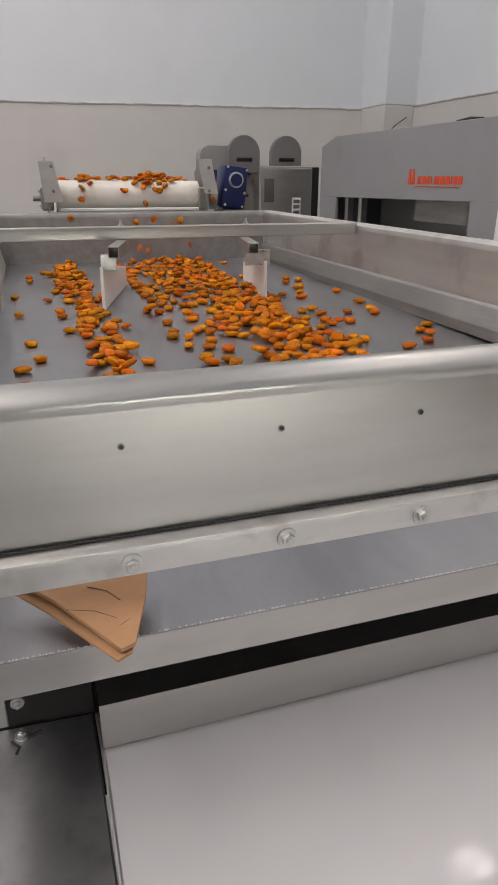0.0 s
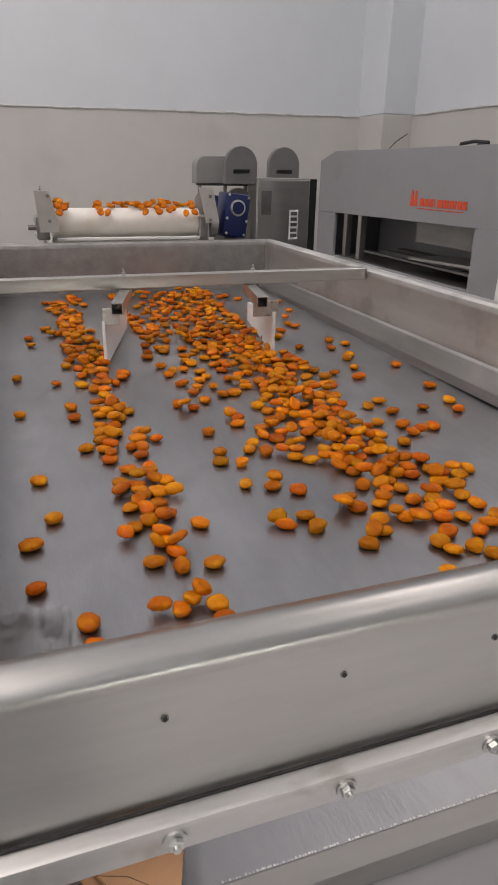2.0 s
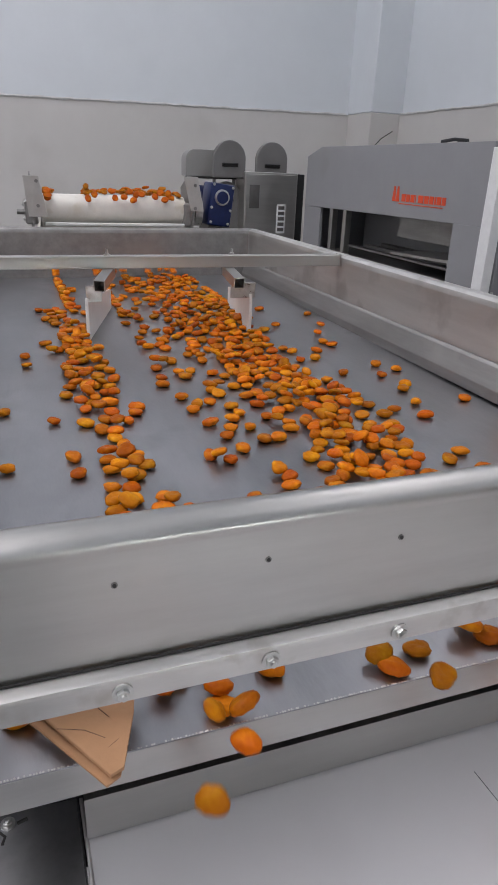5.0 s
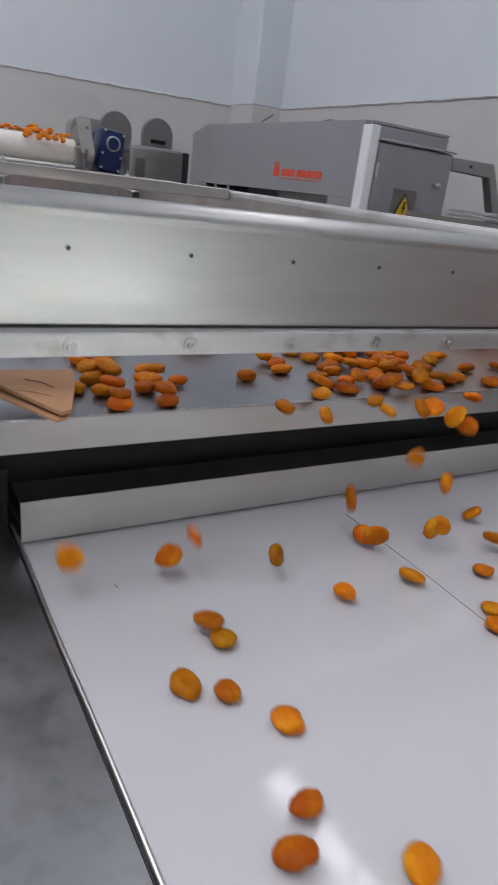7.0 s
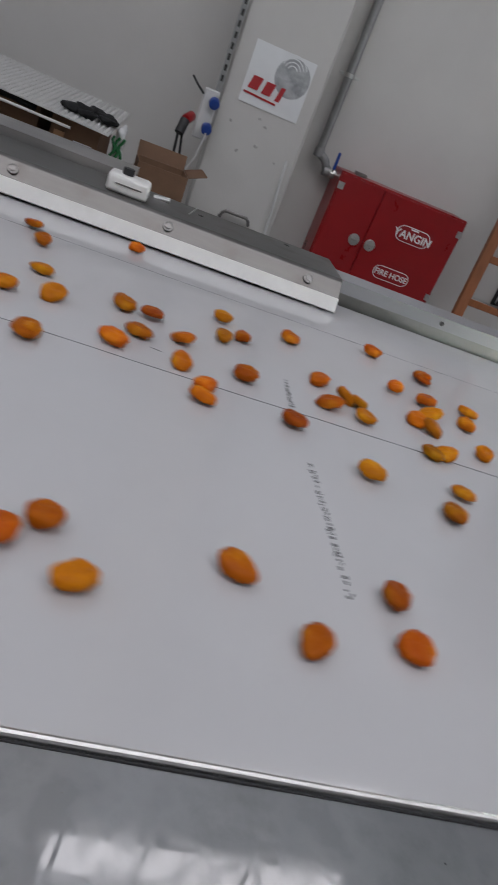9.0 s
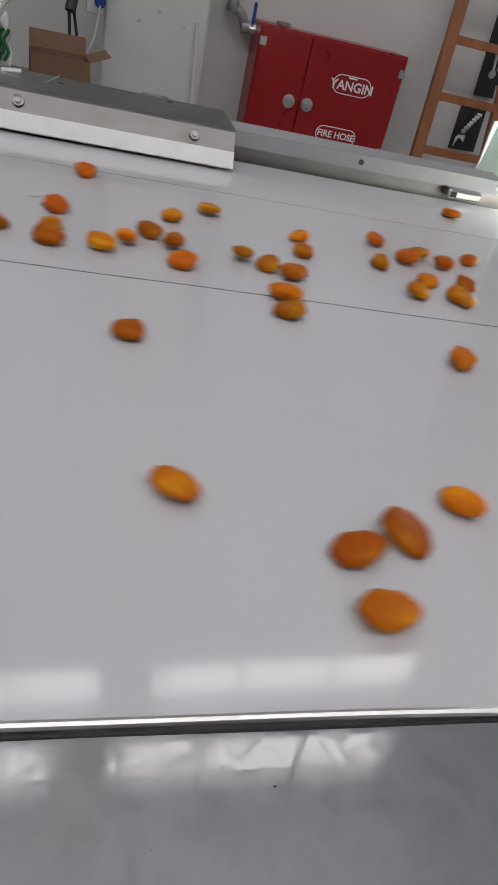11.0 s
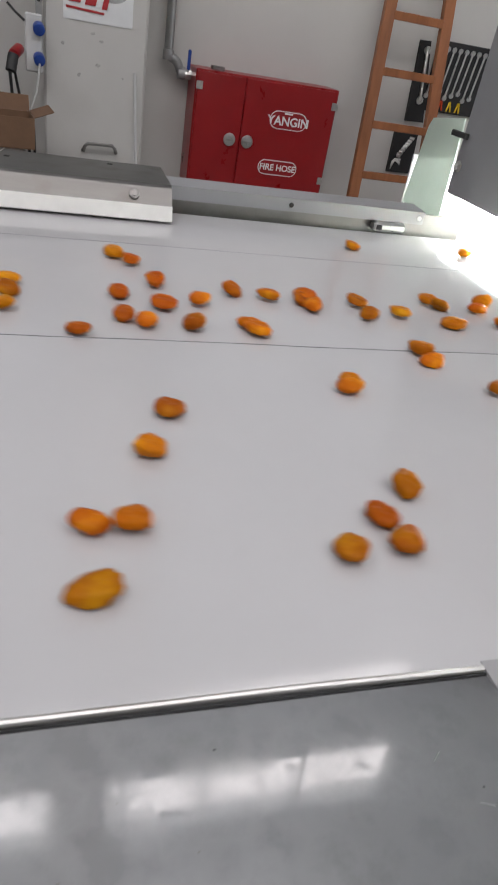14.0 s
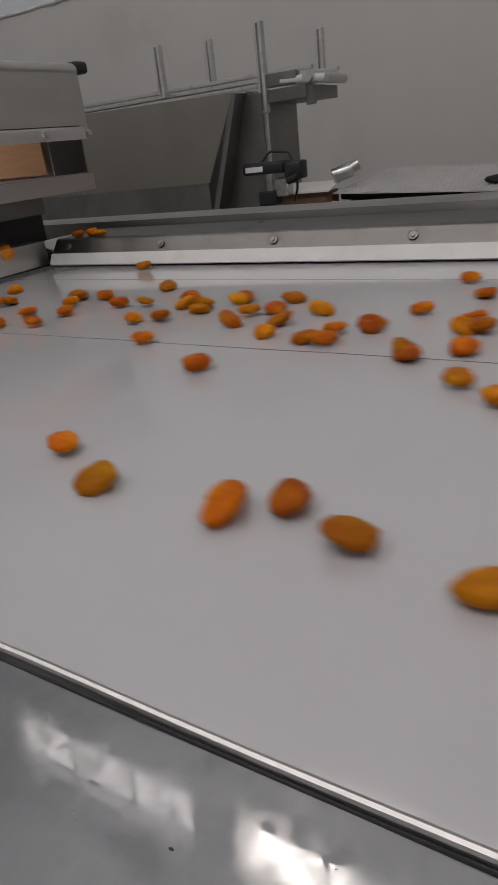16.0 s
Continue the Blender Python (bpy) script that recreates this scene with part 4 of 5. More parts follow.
    for i in range(9):
        bmesh.ops.create_icosphere(bm, subdivisions=2, radius=0.035, matrix=Matrix.Translation((3.42 + rnd.uniform(-.08, .12), -0.97 + rnd.uniform(0, .24), 0.93 + rnd.uniform(0, .02))) @ Matrix.Diagonal((1.5, 1.4, 0.6, 1)))
    for v in bm.verts:
        v.co += Vector(noise.noise_vector(v.co * 18)) * 0.016
    part("folds", bm, CLOTH, c)
    g = thing("green_bag", "green and clear plastic bag beside the boxes", "bag", (3.7, -1.08, 0.6))
    bm = bmesh.new()
    bmesh.ops.create_icosphere(bm, subdivisions=4, radius=1, matrix=Matrix.Translation((3.68, -1.0, 0.765)) @ Matrix.Diagonal((0.038, 0.035, 0.165, 1)))
    for v in bm.verts:
        v.co += Vector(noise.noise_vector(v.co * 16)) * 0.022
    part("sack", bm, FILM, g, "clear crumpled film")
    for k in range(3):
        part("green_print", tube([(3.64 + 0.004 * k, -0.975 - 0.02 * k + 0.012 * math.sin(i * 1.3 + k), 0.71 + 0.02 * i) for i in range(8)], 0.009, 6), GREEN, g, "green printed band")
    carton("open_carton", 3.9, -1.25, 0.6, 0.26, 0.3, 0.16, 8, "open brown cardboard carton with raised flaps")
    w = thing("grey_parts", "bundle of grey ribbed parts in the carton", "parts", (3.9, -1.25, 0.6))
    for i in range(4):
        part("ribbed_part", rod((3.82 + i * 0.04, -1.36, 0.66), (3.84 + i * 0.04, -1.16, 0.72 - i * 0.01), 0.026, 14), PIPE, w)


work_table()


# ---- east wall fittings ----
def fire_cabinet():
    t = thing("fire_hose_cabinet", "bright red enamelled double-door fire hose cabinet", "fire cabinet", (4.59, -2.9, 0.35))
    X = 4.44
    part("body", box(X, WALL_E - 0.003, -3.4, -2.4, 0.36, 1.092, 0.006), RED, t)
    d1 = part("door", box(X - 0.014, X - 0.001, -2.735, -2.41, 0.375, 1.08, 0.004), RED, t)
    d2 = part("door", box(X - 0.014, X - 0.001, -3.39, -2.741, 0.375, 1.08, 0.004), RED, t)
    part("knob", rod((X - 0.014, -2.665, 0.7), (X - 0.03, -2.665, 0.7), 0.042, 26, bev=0.008), ZINC, d1, "round chrome push lock")
    part("knob", rod((X - 0.014, -2.79, 0.7), (X - 0.03, -2.79, 0.7), 0.042, 26, bev=0.008), ZINC, d2, "round chrome push lock")
    part("knob_bar", box(X - 0.034, X - 0.03, -2.69, -2.64, 0.694, 0.706, 0.002), STEEL, d1)
    part("knob_bar", box(X - 0.034, X - 0.03, -2.815, -2.765, 0.694, 0.706, 0.002), STEEL, d2)
    for y, z in ((-2.425, 1.0), (-3.38, 0.99), (-3.38, 0.5)):
        part("hinge", box(X - 0.02, X - 0.012, y - 0.022, y + 0.022, z - 0.024, z + 0.024, 0.002), ZINC, t)

    def plate(y0, y1, z, h):
        r = h / 2
        pts = bend(y0 - r, z, r, -90, 90, 10) + bend(y1 + r, z, r, 90, 270, 10)
        part("text_frame", prism(pts, "x", X - 0.0165, X - 0.0145), WHITE, d2)
        pts2 = bend(y0 - r, z, r - 0.006, -90, 90, 10) + bend(y1 + r, z, r - 0.006, 90, 270, 10)
        part("text_field", prism(pts2, "x", X - 0.018, X - 0.0165), RED, d2)
    plate(-2.93, -3.2, 0.862, 0.115)
    plate(-2.895, -3.185, 0.553, 0.1)
    turn = Matrix.Rotation(radians(-90), 4, 'Z') @ Matrix.Rotation(radians(90), 4, 'X')
    lettering("YANGIN", 0.078, Matrix.Translation((X - 0.019, -3.065, 0.855)) @ turn, WHITE, "words", d2)
    lettering("FIRE HOSE", 0.058, Matrix.Translation((X - 0.019, -3.04, 0.553)) @ turn, WHITE, "words", d2)
    part("small_mark", box(X - 0.0195, X - 0.018, -3.09, -3.03, 0.9, 0.911, 0), WHITE, d2)
    part("top_bracket", box(4.52, 4.6, -2.6, -2.52, 1.092, 1.115, 0.003), STEEL_DULL, t)
    p = thing("water_pipe", "galvanised water pipe with elbow and blue lever valve", "pipe", (4.65, -2.24, 1.0))
    pts = [(4.655, -2.24, CEIL - 0.02), (4.655, -2.24, 1.12)] + [(4.655, -2.24 - 0.085 * math.sin(radians(a)), 1.12 - 0.085 * (1 - math.cos(radians(a)))) for a in range(15, 91, 15)] + [(4.655, -2.4, 1.035)]
    part("pipe", tube(pts, 0.03, 16), PIPE, p)
    part("coupling", rod((4.655, -2.24, 1.1), (4.655, -2.24, 1.16), 0.037, 18, bev=0.004), PIPE, p)
    part("coupling", rod((4.655, -2.31, 1.035), (4.655, -2.36, 1.035), 0.038, 18, bev=0.004), PIPE, p)
    part("clamp", rod((4.655, -2.24, 1.62), (4.655, -2.24, 1.645), 0.04, 18), ZINC, p, "bright pipe clamp")
    for dy in (-0.055, 0.055):
        part("clamp_ear", box(4.645, 4.665, -2.24 + dy - 0.018, -2.24 + dy + 0.018, 1.622, 1.643, 0.003), ZINC, p)
    part("clamp_stay", rod((4.68, -2.24, 1.632), (WALL_E - 0.002, -2.24, 1.632), 0.008, 8), ZINC, p)
    part("valve_body", rod((4.655, -2.36, 1.035), (4.655, -2.4, 1.035), 0.034, 8), ZINC, p)
    part("valve_lever", box(4.6, 4.625, -2.385, -2.365, 1.06, 1.18, 0.006), SOCKET_BLUE, p, "blue lever handle")
    part("valve_stem", rod((4.655, -2.375, 1.035), (4.61, -2.375, 1.07), 0.01, 10), ZINC, p)


fire_cabinet()


def poster():
    t = thing("poster", "white poster with red mark and grey disc on the pillar", "poster", (4.289, -1.77, 1.4))
    part("paper", box(4.285, 4.2885, -1.965, -1.57, 1.243, 1.592, 0), PAPER, t)
    part("disc", rod((4.285, -1.848, 1.465), (4.2835, -1.848, 1.465), 0.112, 40), DISC, t, "printed grey disc")
    for i in range(4):
        bm = bmesh.new()
        r = 0.035 + i * 0.02
        pts = bend(-1.83, 1.5, r, 20, 160, 12) + bend(-1.83, 1.5, r - 0.006, 160, 20, 12)
        prism(pts, "x", 4.2825, 4.2834, bm)
        part("disc_arc", bm, PAPER, t)
    # red mark as plain slanted bars
    for ya, yb, za, zb in ((-1.60, -1.665, 1.33, 1.405), (-1.69, -1.75, 1.325, 1.4), (-1.785, -1.815, 1.315, 1.4)):
        part("red_bar", prism([(ya, za), (yb, za), (yb - 0.018, zb), (ya - 0.018, zb)], "x", 4.2805, 4.2822), POSTER_RED, t)
    part("red_line", prism([(-1.585, 1.31), (-1.8, 1.3), (-1.8, 1.288), (-1.585, 1.298)], "x", 4.2805, 4.2822), POSTER_RED, t)


poster()


def sockets():
    t = thing("cable_channel", "perforated galvanised cable channel on the pillar's edge", "cable channel", (4.25, -1.42, 1.2))
    bm = box(4.24, 4.3, -1.455, -1.42, 0.95, CEIL - 0.02, 0.002)
    part("channel", bm, PIPE, t)
    z = 1.3
    while z < 2.6:
        part("slot", box(4.238, 4.2405, -1.446, -1.43, z, z + 0.035, 0), DARK, t)
        z += 0.06
    s = thing("socket_box", "white socket box with blue and red industrial plugs", "socket", (4.2, -1.4, 1.1))
    part("body", box(4.2, 4.26, -1.455, -1.36, 0.95, 1.24, 0.008), PAINT_LIGHT, s)
    for z in (1.03, 1.18):
        part("blue_plug", rod((4.2, -1.435, z), (4.15, -1.44, z - 0.015), 0.032, 18, bev=0.005), SOCKET_BLUE, s, "blue plug")
    part("red_plug", rod((4.2, -1.33, 1.06), (4.12, -1.3, 1.03), 0.03, 18, bev=0.006), RED, s, "red plug")
    part("red_plug_nose", rod((4.12, -1.3, 1.03), (4.085, -1.285, 0.95), 0.03, 14), BLACK, s)
    part("cable", tube([(4.08, -1.28, 0.95), (4.1, -1.29, 0.8), (4.15, -1.36, 0.68), (4.18, -1.38, 0.4), (4.2, -1.38, 0.02)], 0.009, 8), BLACK, s)
    part("cable", tube([(4.11, -1.3, 0.97), (4.14, -1.33, 0.8), (4.17, -1.4, 0.65), (4.18, -1.41, 0.02)], 0.008, 8), BLACK, s)
    part("cable", tube([(4.15, -1.44, 1.0), (4.14, -1.42, 0.85), (4.12, -1.36, 0.7), (4.1, -1.33, 0.6), (4.1, -1.3, 0.02)], 0.006, 8), PAINT_LIGHT, s)
    part("cable", tube([(4.2, -1.36, 1.2), (4.22, -1.31, 1.235), (4.25, -1.27, 1.27)], 0.007, 8), BLACK, s)
    r = thing("white_rod", "thin white rod leaning on the pillar", "rod", (4.6, -2.05, 0))
    part("shaft", rod((4.2, -2.055, 0.0), (4.279, -1.992, 1.02), 0.009, 10), PAINT_LIGHT, r)
    h = thing("rebar_handle", "bent dull steel handle bar on the pillar", "hook", (4.28, -1.8, 0.6))
    part("hook", tube([(4.288, -1.69, 0.545), (4.25, -1.695, 0.548), (4.245, -1.7, 0.575), (4.245, -1.72, 0.594), (4.245, -1.87, 0.596), (4.245, -1.887, 0.58), (4.25, -1.895, 0.555), (4.288, -1.9, 0.55)], 0.011, 8), STEEL_DULL, h)


sockets()


def ladder():
    t = thing("wooden_ladder", "reddish stained wooden ladder leaning on the wall", "ladder", (4.4, -3.85, 0))
    a0, a1 = Vector((4.3, -3.62, 0.0)), Vector((4.7, -3.71, 2.6))
    b0, b1 = Vector((4.3, -4.2, 0.0)), Vector((4.7, -4.06, 2.6))
    for p, q in ((a0, a1), (b0, b1)):
        own = bmesh.new()
        vs = [own.verts.new(r + Vector((dx, dy, 0))) for r in (p, q) for dx, dy in ((-.024, -.04), (.024, -.04), (.024, .04), (-.024, .04))]
        for k in range(4):
            own.faces.new((vs[k], vs[(k + 1) % 4], vs[4 + (k + 1) % 4], vs[4 + k]))
        own.faces.new(vs[:4])
        own.faces.new(vs[4:])
        bmesh.ops.bevel(own, geom=own.edges[:], offset=0.004, segments=1, affect='EDGES', profile=0.5)
        part("rail", own, WOOD, t)
    for z in (0.26, 0.59, 0.92, 1.25, 1.58, 1.9, 2.22):
        f = z / 2.6
        p, q = a0.lerp(a1, f), b0.lerp(b1, f)
        part("rung", box(p.x - 0.028, p.x - 0.006, q.y + 0.03, p.y - 0.03, z - 0.026, z + 0.026, 0.004), WOOD, t)
    tools()


def spanner(p, q, r, parent, mat=ZINC):
    p, q = Vector(p), Vector(q)
    bm = rod(p, q, r, 8)
    for c in (p, q):
        rod(c - Vector((0.004, 0, 0)), c + Vector((0.004, 0, 0)), r * 2.3, 10, bm)
    part("spanner", bm, mat, parent)


def tools():
    X = 4.712
    k = thing("spanner_board", "black foam board with steel spanners and orange pliers", "tool board", (X, -4.4, 1.25))
    part("board", box(X, WALL_E - 0.003, -4.68, -4.19, 1.04, 1.5, 0.006), BLACK, k)
    for i in range(8):
        y = -4.22 - i * 0.052
        spanner((X - 0.008, y, 1.45), (X - 0.008, y + 0.03, 1.14 + 0.02 * (i % 3)), 0.008, k)
    for i in range(4):
        y = -4.25 - i * 0.075
        bm = rod((X - 0.01, y, 1.12), (X - 0.01, y + 0.012, 1.055), 0.007, 8)
        rod((X - 0.01, y - 0.005, 1.12), (X - 0.01, y - 0.022, 1.055), 0.007, 8, bm)
        part("pliers", bm, RED_MARK if i in (0, 1) else YELLOW, k, "plastic-handled pliers")
    b = thing("wrench_board", "narrow black tool board with one large wrench", "tool board", (X, -4.12, 1.2))
    part("board", prism([(-4.045, 1.475), (-4.125, 1.48), (-4.23, 0.955), (-4.08, 0.95)], "x", X, WALL_E - 0.003), BLACK, b)
    spanner((X - 0.008, -4.11, 1.42), (X - 0.008, -4.15, 1.1), 0.012, b)
    h = thing("key_board", "black holder with nested hex keys and sockets", "tool board", (X, -4.12, 0.75))
    part("board", prism([(-4.02, 0.87), (-4.215, 0.88), (-4.235, 0.585), (-4.03, 0.58)], "x", X, WALL_E - 0.003), BLACK, h)
    for i in range(7):
        part("socket", rod((X - 0.004, -4.08 - i * 0.012, 0.71 + i * 0.021), (X - 0.022, -4.1 - i * 0.014, 0.71 + i * 0.021), 0.017 - i * 0.001, 12), ZINC, h)
    for i in range(5):
        part("hex_key", tube([(X - 0.006, -4.05 - i * 0.004, 0.6 + i * 0.012), (X - 0.006, -4.05 - i * 0.004, 0.66), (X - 0.006, -4.07 - i * 0.004, 0.68 - i * 0.004), (X - 0.006, -4.12, 0.68 - i * 0.01)], 0.004, 6), ZINC, h)


ladder()


# ---- sorter belt ----
BX0, BX1, BZ = -0.045, 1.172, 0.957


def sorter_belt():
    t = thing("sorter_conveyor", "wide glossy white conveyor belt in a stainless frame", "conveyor", (0.55, -1.5, 0))
    prof = bend(0.11, BZ - 0.05, 0.05, 0, 90, 6) + [(-3.6, BZ)] + bend(-3.6, BZ - 0.05, 0.05, 90, 270, 10) + [(0.11, BZ - 0.1)] + bend(0.11, BZ - 0.05, 0.05, 270, 360, 6)[1:-1]
    belt = part("belt", prism(prof, "x", BX0, BX1 + 0.1), BELT, t, "glossy white belt")
    for x in (0.545, 1.0):
        pts = [(x + 0.0012 * math.sin(i * 0.7) + 0.0006 * math.sin(i * 2.1), 0.02 - i * 0.06, BZ) for i in range(44)]
        part("belt_seam", tube(pts, 0.0009 if x == 0.545 else 0.0004, 4), SEAM, belt, "thin grey seam line")
    part("back_stop", sheet([(0.094, BZ + 0.004), (0.1, 1.026), (0.165, 1.028)], 0.003, "x", BX0, BX1 + 0.02), STEEL, t, "steel plate closing the belt's start")
    # Two near-black sheets paint the shade in the gap under the tray lip.
    part("gap_shade_back", box(TX0 - 0.1, 1.3, 0.2, 0.24, 0.75, 1.148, 0), DARK, t)
    part("gap_shade_floor", box(BX0, 1.3, 0.1, 0.2, 0.985, 0.99, 0), DARK, t)
    part("frame_beam", box(BX0 - 0.17, BX0 - 0.02, -3.8, 0.09, 0.72, 0.9, 0.004), STEEL_DULL, t)
    part("frame_beam", box(BX1 + 0.1, BX1 + 0.25, -3.8, 0.1, 0.72, 0.92, 0.004), STEEL_DULL, t)
    for y in (-0.2, -1.8, -3.5):
        for x in (BX0 - 0.2, BX1 + 0.17):
            part("leg", box(x - 0.03, x + 0.03, y - 0.03, y + 0.03, 0, 0.72, 0.004), STEEL_DULL, t)
    # deck on the operator's side
    d = thing("side_deck", "polished stainless deck plate beside the belt", "deck plate", (-0.3, -0.9, 0.92))
    part("plate", sheet([(BX0 - 0.008, BZ - 0.04), (BX0 - 0.008, BZ - 0.0012), (-0.212, BZ + 0.0068), (-0.22, BZ), (-0.222, 0.6)], 0.003, "y", -1.866, 0.165), STEEL_POLISH, d, smooth=False)
    part("edge_strip", tube([(BX0 - 0.002 + 0.0009 * math.sin(i * 0.8), 0.16 - i * 0.0533, BZ + 0.0006 + 0.001 * math.sin(i * 1.1)) for i in range(39)], 0.0028, 8), ALU, d, "thin bright edge strip")
    part("edge_gap", tube([(BX0 - 0.0074, 0.16 - i * 0.0533, BZ - 0.0012 + 0.0004 * math.sin(i * 1.7)) for i in range(39)], 0.0014, 6), BLACK, d, "dark gap beside the strip")
    # This and the bracket plate are near black: shade put into the steel's colour.
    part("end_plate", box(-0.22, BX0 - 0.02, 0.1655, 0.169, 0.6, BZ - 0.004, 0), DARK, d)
    bolt("bolt", (-0.148, 0.148, BZ + 0.0042), (0, 0, 1), 0.0065, d)
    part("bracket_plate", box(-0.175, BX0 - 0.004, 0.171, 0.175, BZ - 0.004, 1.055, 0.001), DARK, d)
    part("bracket_end", box(-0.2, -0.165, 0.168, 0.1705, BZ + 0.006, 1.03, 0.001), STEEL, d)
    bolt("bolt", (-0.15, 0.1705, 1.0), (0, -1, 0), 0.006, d)
    part("ink_mark", tube([(-0.162, 0.142, BZ + 0.004), (-0.152, 0.13, BZ + 0.0036), (-0.156, 0.118, BZ + 0.0038)], 0.0022, 6), DARK, d, "dark ink mark")
    part("ink_mark", tube([(-0.136, 0.146, BZ + 0.003), (-0.122, 0.15, BZ + 0.0024)], 0.0028, 6), DARK, d, "dark ink mark")
    part("ink_mark", tube([(-0.15, -0.74, BZ + 0.0035), (-0.165, -0.75, BZ + 0.0042), (-0.175, -0.77, BZ + 0.0046)], 0.004, 6), DARK, d, "dark ink mark")
    rnd = random.Random(12)
    for k in range(16):
        x, y = rnd.uniform(-0.2, -0.07), rnd.uniform(-1.84, -0.9)
        dx, dy = rnd.uniform(-0.008, 0.008), rnd.uniform(-0.01, 0.01)
        zz = BZ - 0.0011 - (x + 0.053) * 0.0503
        part("scratch", tube([(x, y, zz), (x + dx, y + dy, zz - dx * 0.05)], 0.0002, 4), ZINC if k % 4 else STEEL_DULL, d)
    for k in range(34):
        x, y = rnd.uniform(-0.205, -0.07), rnd.uniform(-1.84, -0.6)
        zz = BZ - 0.0011 - (x + 0.053) * 0.0503
        bm = bmesh.new()
        a = rnd.uniform(0.0004, 0.001)
        bmesh.ops.create_icosphere(bm, subdivisions=1, radius=1, matrix=Matrix.Translation((x, y, zz)) @ Matrix.Diagonal((a, a * rnd.uniform(0.8, 2.2), 0.0003, 1)))
        part("speck", bm, STEEL_DULL if k % 3 else DARK, d)
    w = thing("guard_plate", "smooth white guard plate at the sorter's mouth, its shade in the colour", "guard plate", (-0.3, -2.25, 0.92))
    part("plate", box(-0.42, BX0 + 0.004, -2.6, -1.8668, BZ - 0.03, BZ + 0.0008, 0), PLATE_SHADED, w)
    for k in range(3):
        part("rail", box(-0.19 - k * 0.03, -0.175 - k * 0.03, -2.6, -1.89, BZ - 0.002, BZ + 0.004, 0.001), STEEL, w)
    # cover along the far side
    c = thing("side_cover", "stainless cover strip with round screws along the belt", "cover strip", (1.3, -0.9, 0.92))
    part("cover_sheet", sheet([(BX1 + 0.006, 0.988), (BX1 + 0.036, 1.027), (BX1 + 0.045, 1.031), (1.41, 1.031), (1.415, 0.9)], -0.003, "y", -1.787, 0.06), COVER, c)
    part("skirt", sheet([(BX1 - 0.004, BZ + 0.004), (BX1 + 0.012, 0.99)], 0.008, "y", -1.787, 0.06), PLASTIC, c, "white plastic skirting strip")
    part("side_channel", sheet([(1.425, 0.95), (1.43, 1.048), (1.56, 1.052), (1.57, 0.9)], -0.003, "y", -1.25, 0.9), STEEL_X, c)
    part("side_channel", box(1.43, 1.6, 0.9, 0.905, 0.9, 1.05, 0), STEEL_X, c)
    nrm = Vector((-0.79, 0, 0.61))
    for i in range(6):
        p = Vector((BX1 + 0.0225, 0.002 - 0.341 * i, 1.0085)) + nrm * 0.002
        bm = rod(p, p + nrm * 0.0035, 0.0115, 18, bev=0.001)
        rod(p + nrm * 0.0035, p + nrm * 0.006, 0.0065, 6, bm)
        sc = part("screw", bm, STEEL_DULL, c)
    for y, x in ((-1.43, 1.33), (-1.66, 1.37), (-0.55, 1.36)):
        part("nick", box(x, x + 0.012, y - 0.006, y + 0.006, 1.0308, 1.0318, 0), DARK, c)
    part("scuff", tube([(1.3, -1.40, 1.0312), (1.42, -1.42, 1.0312)], 0.0016, 4), ZINC, c)
    corner = thing("corner_plate", "bent steel corner plate behind the cover", "corner plate", (1.2, 0.1, 0.95))
    part("plate", sheet([(0.062, 0.962), (0.075, 1.0), (0.15, 1.02)], 0.003, "x", 1.195, 1.42), STEEL, corner)
    r = thing("guide_rail", "grey steel guide rail with small latch block", "rail", (1.36, -2.15, 0.93))
    part("upper_rail", sheet([(1.282, 0.986), (1.282, 1.018), (1.36, 1.022), (1.395, 0.95)], -0.003, "y", -2.475, -1.79), PAINT_GREY, r)
    part("lower_plate", box(1.298, 1.304, -2.6, -1.79, BZ - 0.05, 1.01, 0.001), STEEL_DULL, r)
    part("latch", box(1.262, 1.297, -2.42, -2.33, BZ + 0.006, 0.986, 0.006), ZINC, r)
    part("latch_hole", box(1.2605, 1.2625, -2.35, -2.335, 0.968, 0.98, 0), DARK, r)
    for y in (-2.1, -2.46):
        part("rail_hole", rod((1.2818, y, 1.002), (1.2785, y, 1.002), 0.006, 10), DARK if y > -2.2 else WHITE, r)
    b = thing("white_dispenser", "small white plastic dispenser on the cover", "dispenser", (1.28, -1.25, 1.031))
    part("body", box(1.235, 1.31, -1.3, -1.205, 1.031, 1.07, 0.009, seg=3), PLASTIC, b)
    part("cap", rod((1.275, -1.245, 1.07), (1.275, -1.245, 1.084), 0.013, 12), BLACK, b)
    part("slot", box(1.2335, 1.2355, -1.285, -1.225, 1.05, 1.053, 0), STEEL_DULL, b)
    part("screw", rod((1.35, -1.31, 1.031), (1.35, -1.35, 1.036), 0.006, 8), ZINC, b)


sorter_belt()


